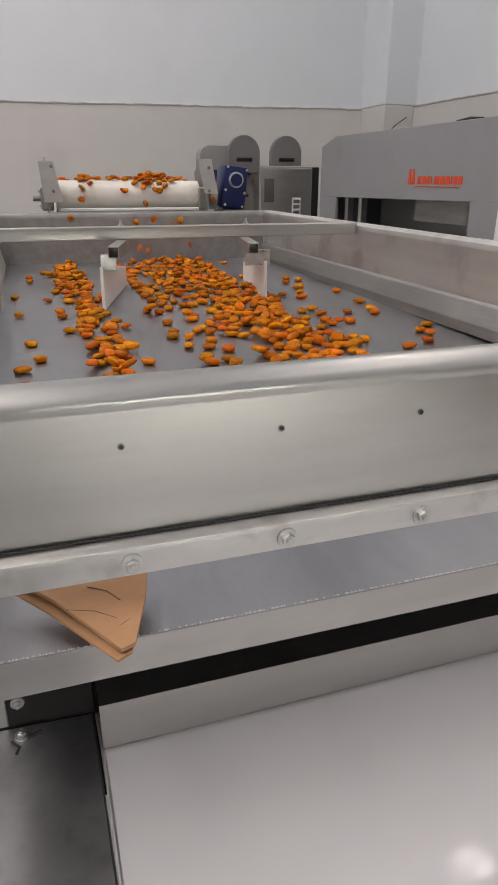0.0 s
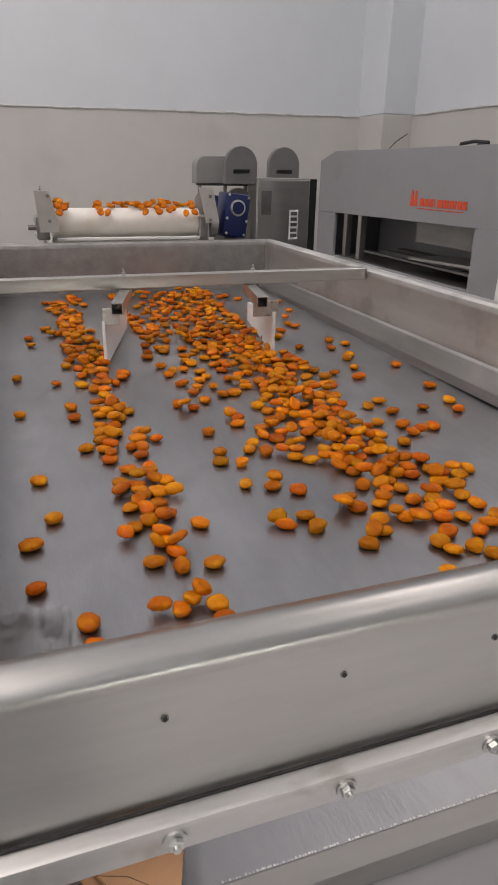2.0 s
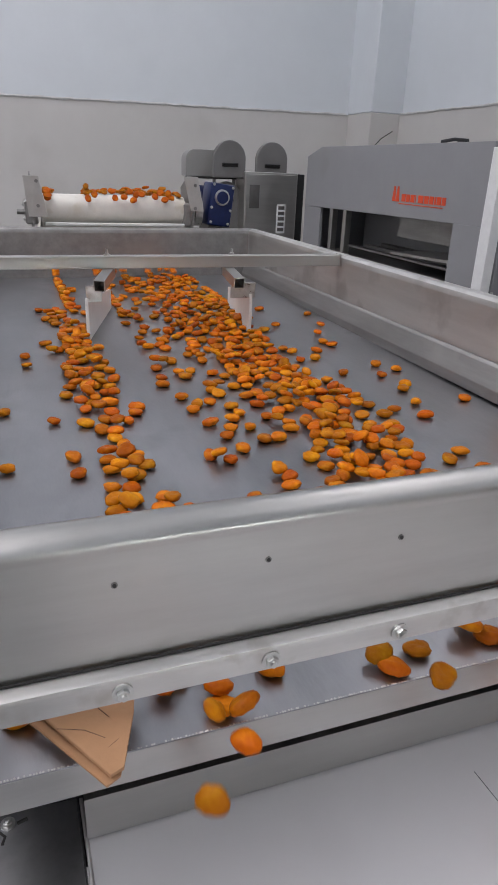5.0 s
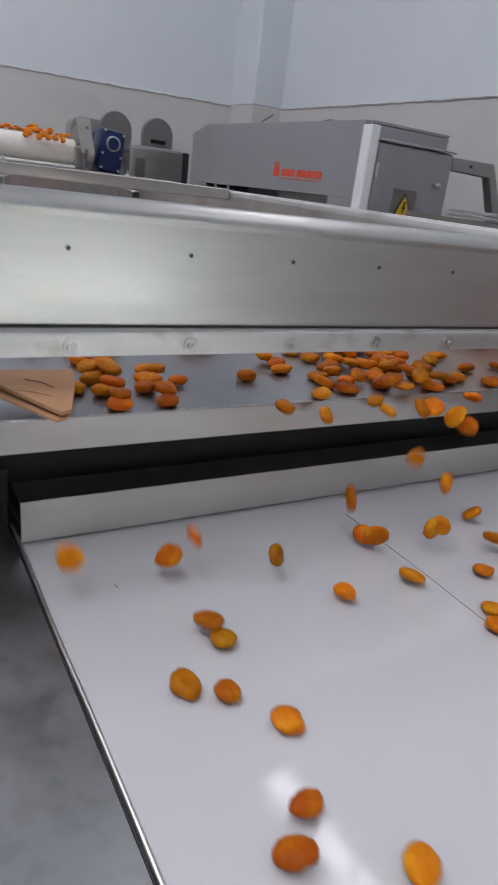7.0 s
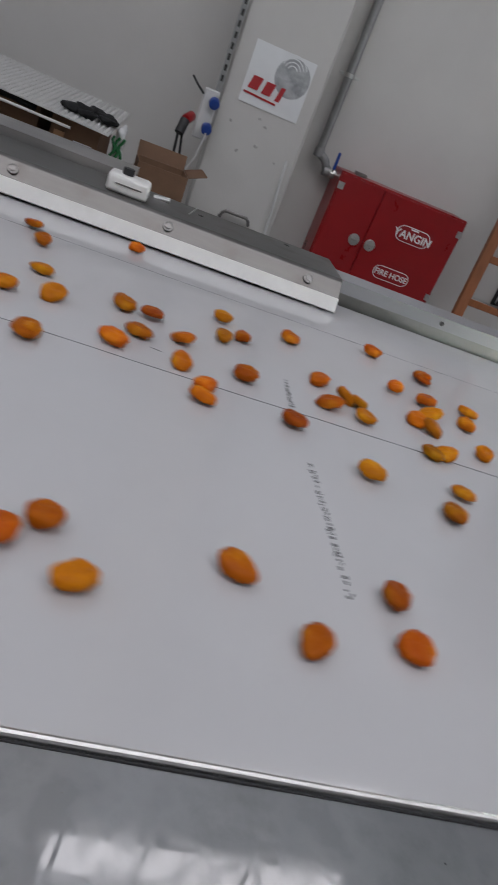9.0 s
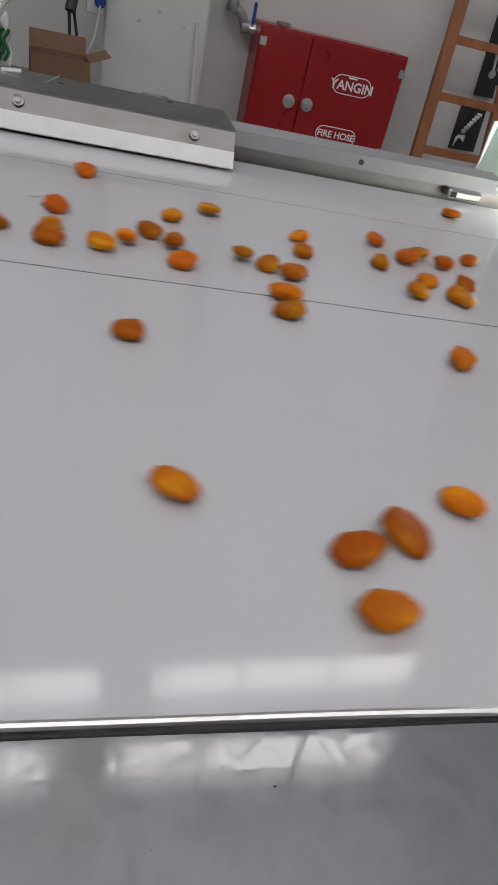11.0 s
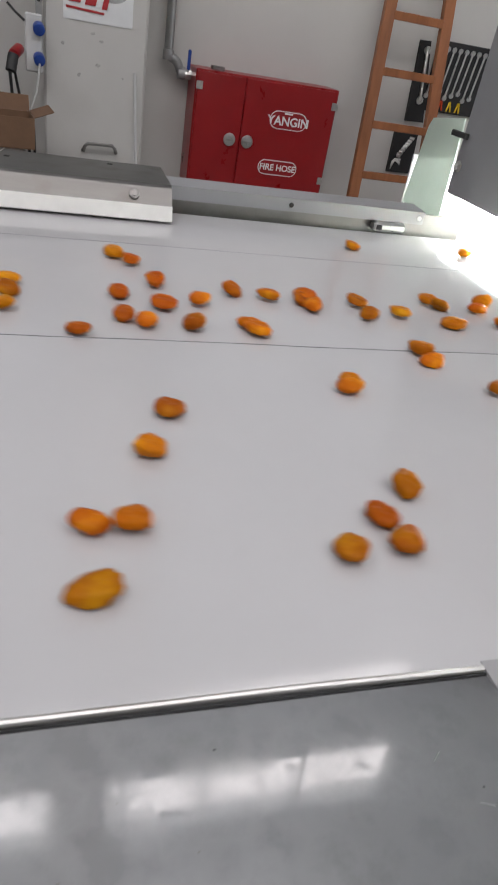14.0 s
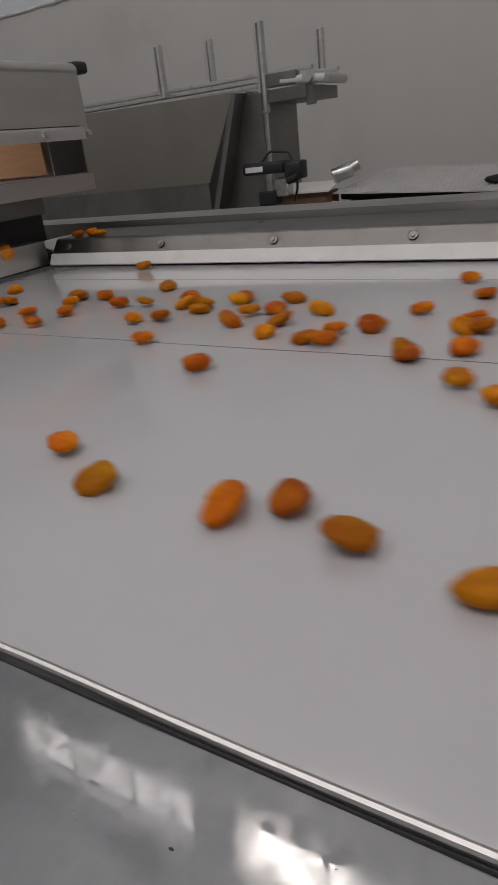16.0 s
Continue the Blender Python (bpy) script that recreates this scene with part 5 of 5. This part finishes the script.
def sorter_hood():
    t = thing("sorter_hood", "grey sorter housing over the belt, lit white inside", "sorter housing", (0.6, -3.2, 0))
    y0 = -2.62
    part("front_plate", box(-0.2, 1.452, y0 - 0.01, y0, 1.045, 1.95, 0.004), PAINT_GREY, t, "dull grey steel front plate")
    part("roof", box(-0.2, 1.46, -4.4, y0 - 0.012, 1.94, 1.95, 0.002), PAINT_GREY, t)
    part("cheek", box(1.46, 1.47, -4.4, -3.25, 0.0, 1.938, 0.002), PAINT_LIGHT, t)
    part("cheek_upper", box(1.46, 1.47, -3.249, y0 - 0.012, 1.3, 1.938, 0.002), PAINT_LIGHT, t)
    # Added reflector: catches the bars' light so the guard looks bright.
    part("added_reflector", box(1.72, 1.73, -3.25, y0 - 0.012, 0.7, 1.1, 0.002), PAINT_LIGHT, t, "added white reflector that brightens the side guard")
    part("cheek", box(-0.2, -0.19, -4.4, y0 - 0.012, 0.0, 1.938, 0.002), PAINT_LIGHT, t)
    part("back_plate", box(-0.19, 1.45, -4.4, -4.39, 0, 1.938, 0.002), PAINT_LIGHT, t)
    part("led_bar", rod((-0.05, y0 - 0.05, 1.09), (1.42, y0 - 0.05, 1.09), 0.022, 12), LED, t, "bright white light bar")
    # Extra weak bar, added only so that the tray gate catches a glow.
    part("led_bar", rod((-0.05, y0 - 0.03, 1.036), (1.42, y0 - 0.03, 1.036), 0.012, 12), LED_GATE, t, "added weak light bar that puts a glow on the tray gate")
    part("led_bar", rod((1.43, y0 - 0.03, 1.06), (1.43, y0 - 0.6, 1.06), 0.016, 12), LED, t, "bright white light bar")
    part("reflector", box(-0.15, 1.4, y0 - 0.6, y0 - 0.59, 1.0, 1.6, 0), PAINT_LIGHT, t)
    part("guard", prism([(1.7, 0.96), (1.66, 1.19), (1.645, 1.215), (1.47, 1.238), (1.455, 0.96)], "y", y0 - 0.006, y0 - 0.001), GUARD, t, "pale greenish plastic side guard")
    part("guard_hinge", box(1.42, 1.5, y0, y0 + 0.012, 1.19, 1.205, 0.002), BLACK, t)
    bolt("bolt", (1.43, y0 + 0.0, 1.12), (0, 1, 0), 0.01, t)
    part("bin", box(-0.1, 1.4, -4.3, -3.72, 0.05, 0.1, 0.004), STEEL_DULL, t)


sorter_hood()


# ---- loose cardboard and film on the tray ----
def loose():
    t = thing("cardboard_piece", "torn folded cardboard tucked under the tray gate", "cardboard", (-0.08, 0.03, 1.2))
    bm = bmesh.new()
    outline = [(0.03, 0.09), (0.016, 0.03), (-0.006, -0.034), (-0.021, -0.04), (-0.083, 0.05), (-0.125, 0.095)]
    prism(outline, "z", 1.2295, 1.2345, bm)
    for v in bm.verts:
        v.co.z += (v.co.y - 0.03) * 0.16 + 0.006 * noise.noise(v.co * 30)
    part("upper_layer", bm, CARD, t)
    for k, (xa, ya, xb, yb) in enumerate(((-0.07, 0.03, -0.02, 0.005), (-0.045, 0.06, -0.012, 0.03), (-0.03, -0.015, -0.006, 0.0))):
        za, zb = 1.235 + (ya - 0.03) * 0.16, 1.235 + (yb - 0.03) * 0.16
        part("crease", tube([(xa, ya, za), ((xa + xb) / 2 + 0.004, (ya + yb) / 2 + 0.003, (za + zb) / 2 + 0.0006), (xb, yb, zb)], 0.0006, 6), CARD_BROWN, t, "dark torn crease")
    bm = bmesh.new()
    prism([(0.02, 0.08), (0.008, 0.02), (-0.01, -0.036), (-0.026, -0.044), (-0.09, 0.045), (-0.132, 0.095)], "z", 1.2245, 1.2275, bm)
    for v in bm.verts:
        v.co.z += (v.co.y - 0.03) * 0.12 - 0.003
    part("lower_layer", bm, CARD, t)
    t = thing("cardboard_strip", "cardboard strip standing in the tray's corner", "cardboard", (1.2, 0.3, 1.2))
    part("strip", prism([(0.06, 1.207), (0.85, 1.215), (0.86, 1.37), (0.74, 1.425), (0.6, 1.43), (0.45, 1.45), (0.06, 1.4)], "x", 1.225, 1.229), CARD, t)
    t = thing("cardboard_edge", "cardboard strip along the tray's inner wall", "cardboard", (-0.18, 0.4, 1.2))
    part("strip", box(-0.19, -0.185, 0.15, 0.62, 1.207, 1.33, 0.001), CARD, t)
    t = thing("clear_film", "crumpled clear plastic film on the tray floor", "plastic film", (-0.1, 0.4, 1.2))
    bm = bmesh.new()
    bmesh.ops.create_grid(bm, x_segments=16, y_segments=10, size=0.5, matrix=Matrix.Translation((-0.11, 0.43, 1.2065)) @ Matrix.Diagonal((0.1, 0.15, 1, 1)))
    for v in bm.verts:
        v.co.z += abs(noise.noise(v.co * 40)) * 0.024
        v.co.x += noise.noise(v.co * 17) * 0.02
    part("film", bm, CLEAR, t)


CLEAR = bpy.data.materials.new("clear_film_glass")
CLEAR.use_nodes = True
_b = CLEAR.node_tree.nodes["Principled BSDF"]
_b.inputs["Transmission Weight"].default_value, _b.inputs["Roughness"].default_value, _b.inputs["IOR"].default_value = 1.0, 0.12, 1.4
loose()


# ---- dried apricots ----
def apricot_mesh(seed):
    rnd = random.Random(seed)
    bm = bmesh.new()
    bmesh.ops.create_uvsphere(bm, u_segments=22, v_segments=12, radius=1)
    a, b, c = rnd.uniform(0.0185, 0.0225), rnd.uniform(0.0148, 0.0188), rnd.uniform(0.0075, 0.0098)
    off = Vector((rnd.uniform(0, 50), rnd.uniform(0, 50), rnd.uniform(0, 50)))
    bendy, egg, deep, crease = rnd.uniform(-0.22, 0.22), rnd.uniform(-0.16, 0.16), rnd.uniform(0.1, 0.5), rnd.uniform(0, 3.14)
    for v in bm.verts:
        p = v.co.copy()
        r2 = p.x * p.x + p.y * p.y
        n1, n2, n3 = noise.noise(p * 1.1 + off), noise.noise(p * 2.6 + off), noise.noise(p * 6.0 + off)
        across = p.x * math.sin(crease) - p.y * math.cos(crease)
        dent = deep * math.exp(-r2 * 3.5) * (1 if p.z > 0 else 0.3) + 0.07 * math.exp(-across * across * 30) * (1 - r2)
        k = 1 + 0.17 * n1 + 0.1 * n2 + 0.025 * n3
        flat = math.copysign(abs(p.z) ** 0.82, p.z)
        v.co = (p.x * a * k, p.y * b * k * (1 + egg * p.x), flat * c * (1 - dent) * (1 + 0.2 * n2 + 0.09 * n3) + bendy * (p.x * p.x - 0.4) * c)
    me = finish("apricot", bm, APRICOT, False)
    me.polygons.foreach_set("use_smooth", [True] * len(me.polygons))
    return me


V_TRAY, V_BELT, V_IN = 0.2, 1.02, 0.14
TRAY_BACK = 3.05


def apricot_layout():
    """Places on the moving tray bed: s is the place along the tray at 0 s, x across it."""
    rnd = random.Random(21)
    spots = []
    grid = {}

    def add(x, s, gap):
        key = (int(x / 0.04), int(s / 0.04))
        near = 0
        for i in (-1, 0, 1):
            for j in (-1, 0, 1):
                for q in grid.get((key[0] + i, key[1] + j), ()):
                    d = math.hypot(q[0] - x, q[1] - s)
                    if d < gap:
                        return False
                    if d < 0.036:
                        near += 1
        spot = (x, s, min(near, 3))
        grid.setdefault(key, []).append(spot)
        spots.append(spot)
        return True
    # thin stream, dense stream, loose ones between and beside
    s = 0.8
    while s < 4.75:
        k = 0.55 + 0.45 * math.sin(s * 9.0) * math.sin(s * 3.7 + 1)
        full = min(1.0, max(0.0, (s - 0.8) / 0.3))
        k *= 0.35 + 0.65 * full
        for _ in range(7):
            if rnd.random() < 0.68 * (0.45 + k):
                add(rnd.gauss(0.13, 0.04), s + rnd.uniform(0, 0.05), 0.02)
        for _ in range(15):
            if rnd.random() < 0.74 * (0.3 + 0.7 * full):
                add(min(0.92, max(0.4, rnd.gauss(0.7, 0.08))), s + rnd.uniform(0, 0.05), 0.0195)
        for _ in range(5):
            if rnd.random() < 0.62 * (0.35 + 0.65 * full):
                add(rnd.uniform(0.32, 0.64), s + rnd.uniform(0, 0.05), 0.022)
        if rnd.random() < 0.34:
            add(rnd.uniform(-0.12, 0.06), s + rnd.uniform(0, 0.05), 0.05)
        if rnd.random() < 0.75:
            add(rnd.uniform(0.86, 1.17), s + rnd.uniform(0, 0.05), 0.04)
        s += 0.05
    for x, s in ((0.2, 0.49), (0.31, 0.685), (-0.03, 0.78), (0.03, 0.76), (0.0, 0.735), (0.13, 0.77), (0.15, 0.75), (0.17, 0.78), (0.45, 0.775), (0.58, 0.79)):
        add(x, s, 0.02)
    return spots


def upstream_x(x):
    """Across the tray before the diverters, which spread the flow."""
    if x < 0.25:
        return x - 0.02
    if x < 0.9:
        return min(0.83, max(0.37, 0.6 + (x - 0.65) * 1.5))
    return x


def apricot_rows(x, s, level, rnd):
    """One apricot's way: down the infeed belt, along the tray, over the lip, along the white belt into the sorter's bin."""
    yaw, tx, ty = rnd.uniform(0, 360), rnd.uniform(-9, 9) + level * rnd.uniform(-12, 12), rnd.uniform(-9, 9) + level * rnd.uniform(-12, 12)
    lift = 0.0095 + 0.0085 * level
    flip = 180 if rnd.random() < 0.4 else 0
    xu, xi = upstream_x(x), min(0.88, max(0.16, 0.16 + (x + 0.1) * 0.6))
    ev = []  # time, place, turn

    def put(t, px, py, pz, a=0, b=0, c=0):
        ev.append((t, (px, py, pz), (flip + tx + a, ty + b, yaw + c)))

    def tray(t):
        y = s - V_TRAY * t
        f = min(1.0, max(0.0, (y - 1.75) / 0.65))
        f = f * f * (3 - 2 * f)
        return x + (xu - x) * f, y, floor_z(y) + lift
    t_in = (s - TRAY_BACK) / V_TRAY          # lands on the tray
    t_lip = (s - 0.004) / V_TRAY             # reaches the lip
    if t_in > -1.0:
        t_top = t_in - 0.33                  # leaves the drum
        t_head = t_top - 0.5                 # on top of the drum
        t_far = t_head - 2.1 / V_IN

        def infeed_place(t):
            y = 3.36 + V_IN * (t_head - t)
            return xi, y, 1.658 + lift - max(0.0, y - 3.42) * 0.4275
        for t in (t_far, t_head - 2.0, t_head - 0.43, t_head):
            put(t, *infeed_place(t))
        for t, a in ((0.25, 27), (0.47, 54)):
            put(t_head + t, xi, 3.36 - (0.078 + lift) * math.sin(radians(a)), 1.58 + (0.078 + lift) * math.cos(radians(a)), a * 0.7)
        put(t_top + 0.14, (xi * 2 + xu) / 3, 3.22, 1.56, 65, 10)
        put(t_top + 0.27, (xi + 2 * xu) / 3, 3.11, 1.36, 75, 30)
        put(t_in, xu, TRAY_BACK, floor_z(TRAY_BACK) + lift)
        for dt in (0.12, 0.35, 0.9):
            put(t_in + dt, *tray(t_in + dt))
    else:
        put(min(0.0, t_in), *tray(min(0.0, t_in)))
    for y in (2.42, 2.2, 2.0, 1.74):
        t = (s - y) / V_TRAY
        if t > t_in + 1.0:
            put(t, *tray(t))
    for y in (1.4, 0.9, 0.5, 0.24, 0.11, 0.05, 0.024):
        t = (s - y) / V_TRAY
        put(t, *tray(t))
    put(t_lip, *tray(t_lip))
    spin, xb = rnd.uniform(-80, 80), x + rnd.gauss(0, 0.02)
    xb = min(1.12, max(0.0, xb))
    bz = BZ + rnd.uniform(0.009, 0.013)
    put(t_lip + 0.09, x, -0.03, floor_z(0) - 0.012, 45, spin * 0.3)
    put(t_lip + 0.17, (x + xb) / 2, -0.055, 1.1, 70, spin * 0.8)
    put(t_lip + 0.25, xb, -0.085, bz + 0.012, 40, spin)
    put(t_lip + 0.34, xb, -0.14, bz + 0.035, 75, spin * 0.4, spin)
    put(t_lip + 0.46, xb, -0.235, bz, 0, 0, spin)
    y_b, t_b = -0.235, t_lip + 0.46
    for y in (-0.32, -0.42, -0.55, -0.75, -1.05, -1.5, -2.1, -2.8, -3.2, -3.42, -3.5):
        t = t_b + (y_b - y) / V_BELT + 0.03
        put(t, xb, y, bz, 0, 0, spin)
    put(t + 0.2, xb, -3.74, 0.9, 30, 0, spin)
    put(t + 0.5, xb, -3.85 - 0.3 * rnd.random(), 0.115 + 0.1 * rnd.random(), 60, 0, spin)
    # keep the part of the way that lies in the clip, with a row at each end
    def between(t):
        if t <= ev[0][0]:
            return ev[0][1:]
        for (ta, pa, ra), (tb, pb, rb) in zip(ev, ev[1:]):
            if ta <= t <= tb:
                f = (t - ta) / max(1e-6, tb - ta)
                return tuple(u + (v - u) * f for u, v in zip(pa, pb)), tuple(u + (v - u) * f for u, v in zip(ra, rb))
        return ev[-1][1:]
    rows, last = [], -1
    for t, p, r in [(0.0, *between(0.0))] + [e for e in ev if 0.02 < e[0] < 15.98] + [(16.0, *between(16.0))]:
        k = frame(t)
        if k > last:
            rows.append((t, pose(*p, *r)))
            last = k
    return rows


ALL_SPOTS = apricot_layout()
BED_FROM = 3.36
SPOTS = [q for q in ALL_SPOTS if q[1] < BED_FROM]
MESHES = [apricot_mesh(100 + i) for i in range(14)]
LABELS = ("orange dried apricot sliding along the steel tray", "glossy amber dried apricot, flat and wrinkled")
APRICOTS = []
for i, (x, s, level) in enumerate(SPOTS):
    ob = new("dried_apricot", MESHES[i % len(MESHES)])
    k = 0.9 + 0.2 * ((i * 37) % 100) / 100
    ob.scale = (k, k, k)
    tagged(ob, LABELS[0], "dried apricot", "dried apricots on the line")
    APRICOTS.append(ob)

# the late part of the bed, seen only far up the tray: short rows that slide as one
BED = []


def bed_rows():
    rnd = random.Random(5)
    s = BED_FROM
    while s < 4.75:
        bm = bmesh.new()
        for x, q, level in ALL_SPOTS:
            if s <= q < s + 0.05:
                me = MESHES[rnd.randrange(len(MESHES))].copy()
                me.transform(pose(min(0.88, max(0.16, upstream_x(x))), q - s, 0.0095 + 0.0085 * level, rnd.uniform(-12, 12), rnd.uniform(-12, 12), rnd.uniform(0, 360)))
                bm.from_mesh(me)
                bpy.data.meshes.remove(me)
        if len(bm.verts):
            ob = single("apricot_layer", bm, APRICOT, "loose layer of orange dried apricots", "dried apricots", kind="stuff")
            BED.append((ob, s))
        s += 0.05


bed_rows()

STRANDED = ((1.228, -0.012, 20), (1.238, -0.058, 75), (1.23, -0.098, 140), (1.262, -0.035, 200))
for i, (x, y, turn) in enumerate(STRANDED):
    ob = new("dried_apricot", MESHES[i % len(MESHES)])
    ob.matrix_world = pose(x, y, 1.0415, 6 * i, -5, turn)
    tagged(ob, "dried apricot stranded on the steel cover strip", "dried apricot", "dried apricots on the line")

# printed dash line on the belt, moving with it
def belt_print():
    marks = []
    for n in range(2):
        bm = bmesh.new()
        rnd = random.Random(30 + n)
        for xa, xb in ((0.155, 0.405), (0.488, 0.493), (0.56, 0.662)):
            x = xa
            while x < xb:
                w = rnd.uniform(0.002, 0.005)
                slope = (x - 0.66) * 0.03
                for _ in range(rnd.choice((1, 2, 2))):
                    y = slope + rnd.uniform(-0.004, 0.002)
                    box(x, x + w, y, y + rnd.uniform(0.0012, 0.003), -0.0002, 0.0003, 0, bm)
                x += w + rnd.choice((0.0015, 0.002, 0.004, 0.008))
        ob = single("belt_print", bm, DARK, "dark dashed print line on the white belt", "print mark", "print lines on the belt", "stuff", smooth=False)
        marks.append(ob)
    return marks


PRINTS = belt_print()


def belt_marks():
    """Short hairline cuts and specks in the belt, at x across it and a time at which each comes round the drum."""
    rnd = random.Random(41)
    out = []
    spots = [(0.529, 11.007), (0.19, 10.888), (0.021, 10.93), (0.12, 8.22), (0.16, 5.9)]
    spots += [(rnd.uniform(0.0, 1.1), rnd.uniform(3.6, 13.9)) for _ in range(22)]
    for k, (x, t0) in enumerate(spots):
        bm = bmesh.new()
        n = rnd.uniform(0.006, 0.02) if k > 4 else 0.02
        a = rnd.uniform(-0.5, 0.5)
        prism([(-0.0009, 0.0), (a * n * 0.5, n * 0.5), (a * n, n), (a * n * 0.5 + 0.0012, n * 0.5)], "z", -0.0002, 0.0003, bm)
        out.append((single("belt_mark", bm, SEAM if k % 2 else DARK, "short dark hairline cut in the white belt", "belt mark", "cuts in the belt", "stuff", smooth=False), x, t0))
    return out


MARKS = belt_marks()


def motions():
    rnd = random.Random(77)
    for ob, (x, s, level) in zip(APRICOTS, SPOTS):
        walk(ob, apricot_rows(x, s, level, rnd))
    for ob, s in BED:
        t_in = (s - TRAY_BACK) / V_TRAY
        t_top = t_in - 0.33
        rows = []
        t_head = t_top - 0.5
        for t in (0.0, t_head - 0.8, t_head - 0.43, t_head, t_head + 0.25, t_head + 0.47, t_top + 0.14, t_in, t_in + 0.12, t_in + 0.35, t_in + 0.9, t_in + 2.0, t_in + 4.0, t_in + 7.0, 16.0):
            if rows and t <= rows[-1][0] + 0.02 or t < 0:
                continue
            if t >= t_in:
                y = s - V_TRAY * t
                rows.append((t, pose(0, y, floor_z(y))))
            elif t > t_top + 0.1:
                rows.append((t, pose(0, 3.2, 1.56, 60)))
            elif t > t_head + 0.1:
                a = 110 * (t - t_head)
                rows.append((t, pose(0, 3.36 - 0.08 * math.sin(radians(a)), 1.58 + 0.08 * math.cos(radians(a)), a)))
            else:
                y = 3.36 + V_IN * max(0.0, t_head - t)
                rows.append((t, pose(0.0, y, 1.66 - max(0.0, y - 3.42) * 0.4275)))
        walk(ob, rows)
    for ob, px, t0 in [(ob, 0, t0) for ob, t0 in zip(PRINTS, (7.355, 14.27))] + MARKS:
        # hidden under the belt's start until it comes round the drum
        rows = []
        for t in sorted({0.0, t0 - 0.2, t0 - 0.04, *(min(16.0, t0 + d) for d in (0, .04, .1, .2, .4, .8, 1.5, 2.3, 2.9, 3.2, 3.4, 3.5)), 16.0}):
            if 0 <= t <= 16:
                y = 0.06 - V_BELT * (t - t0)
                if t < t0:
                    rows.append((t, pose(px, 0.06, BZ - 0.05)))
                else:
                    rows.append((t, pose(px, max(y, -3.55), BZ + 0.0004)))
        if rows[-1][0] < 16.0:
            rows.append((16.0, rows[-1][1]))
        walk(ob, rows)


motions()
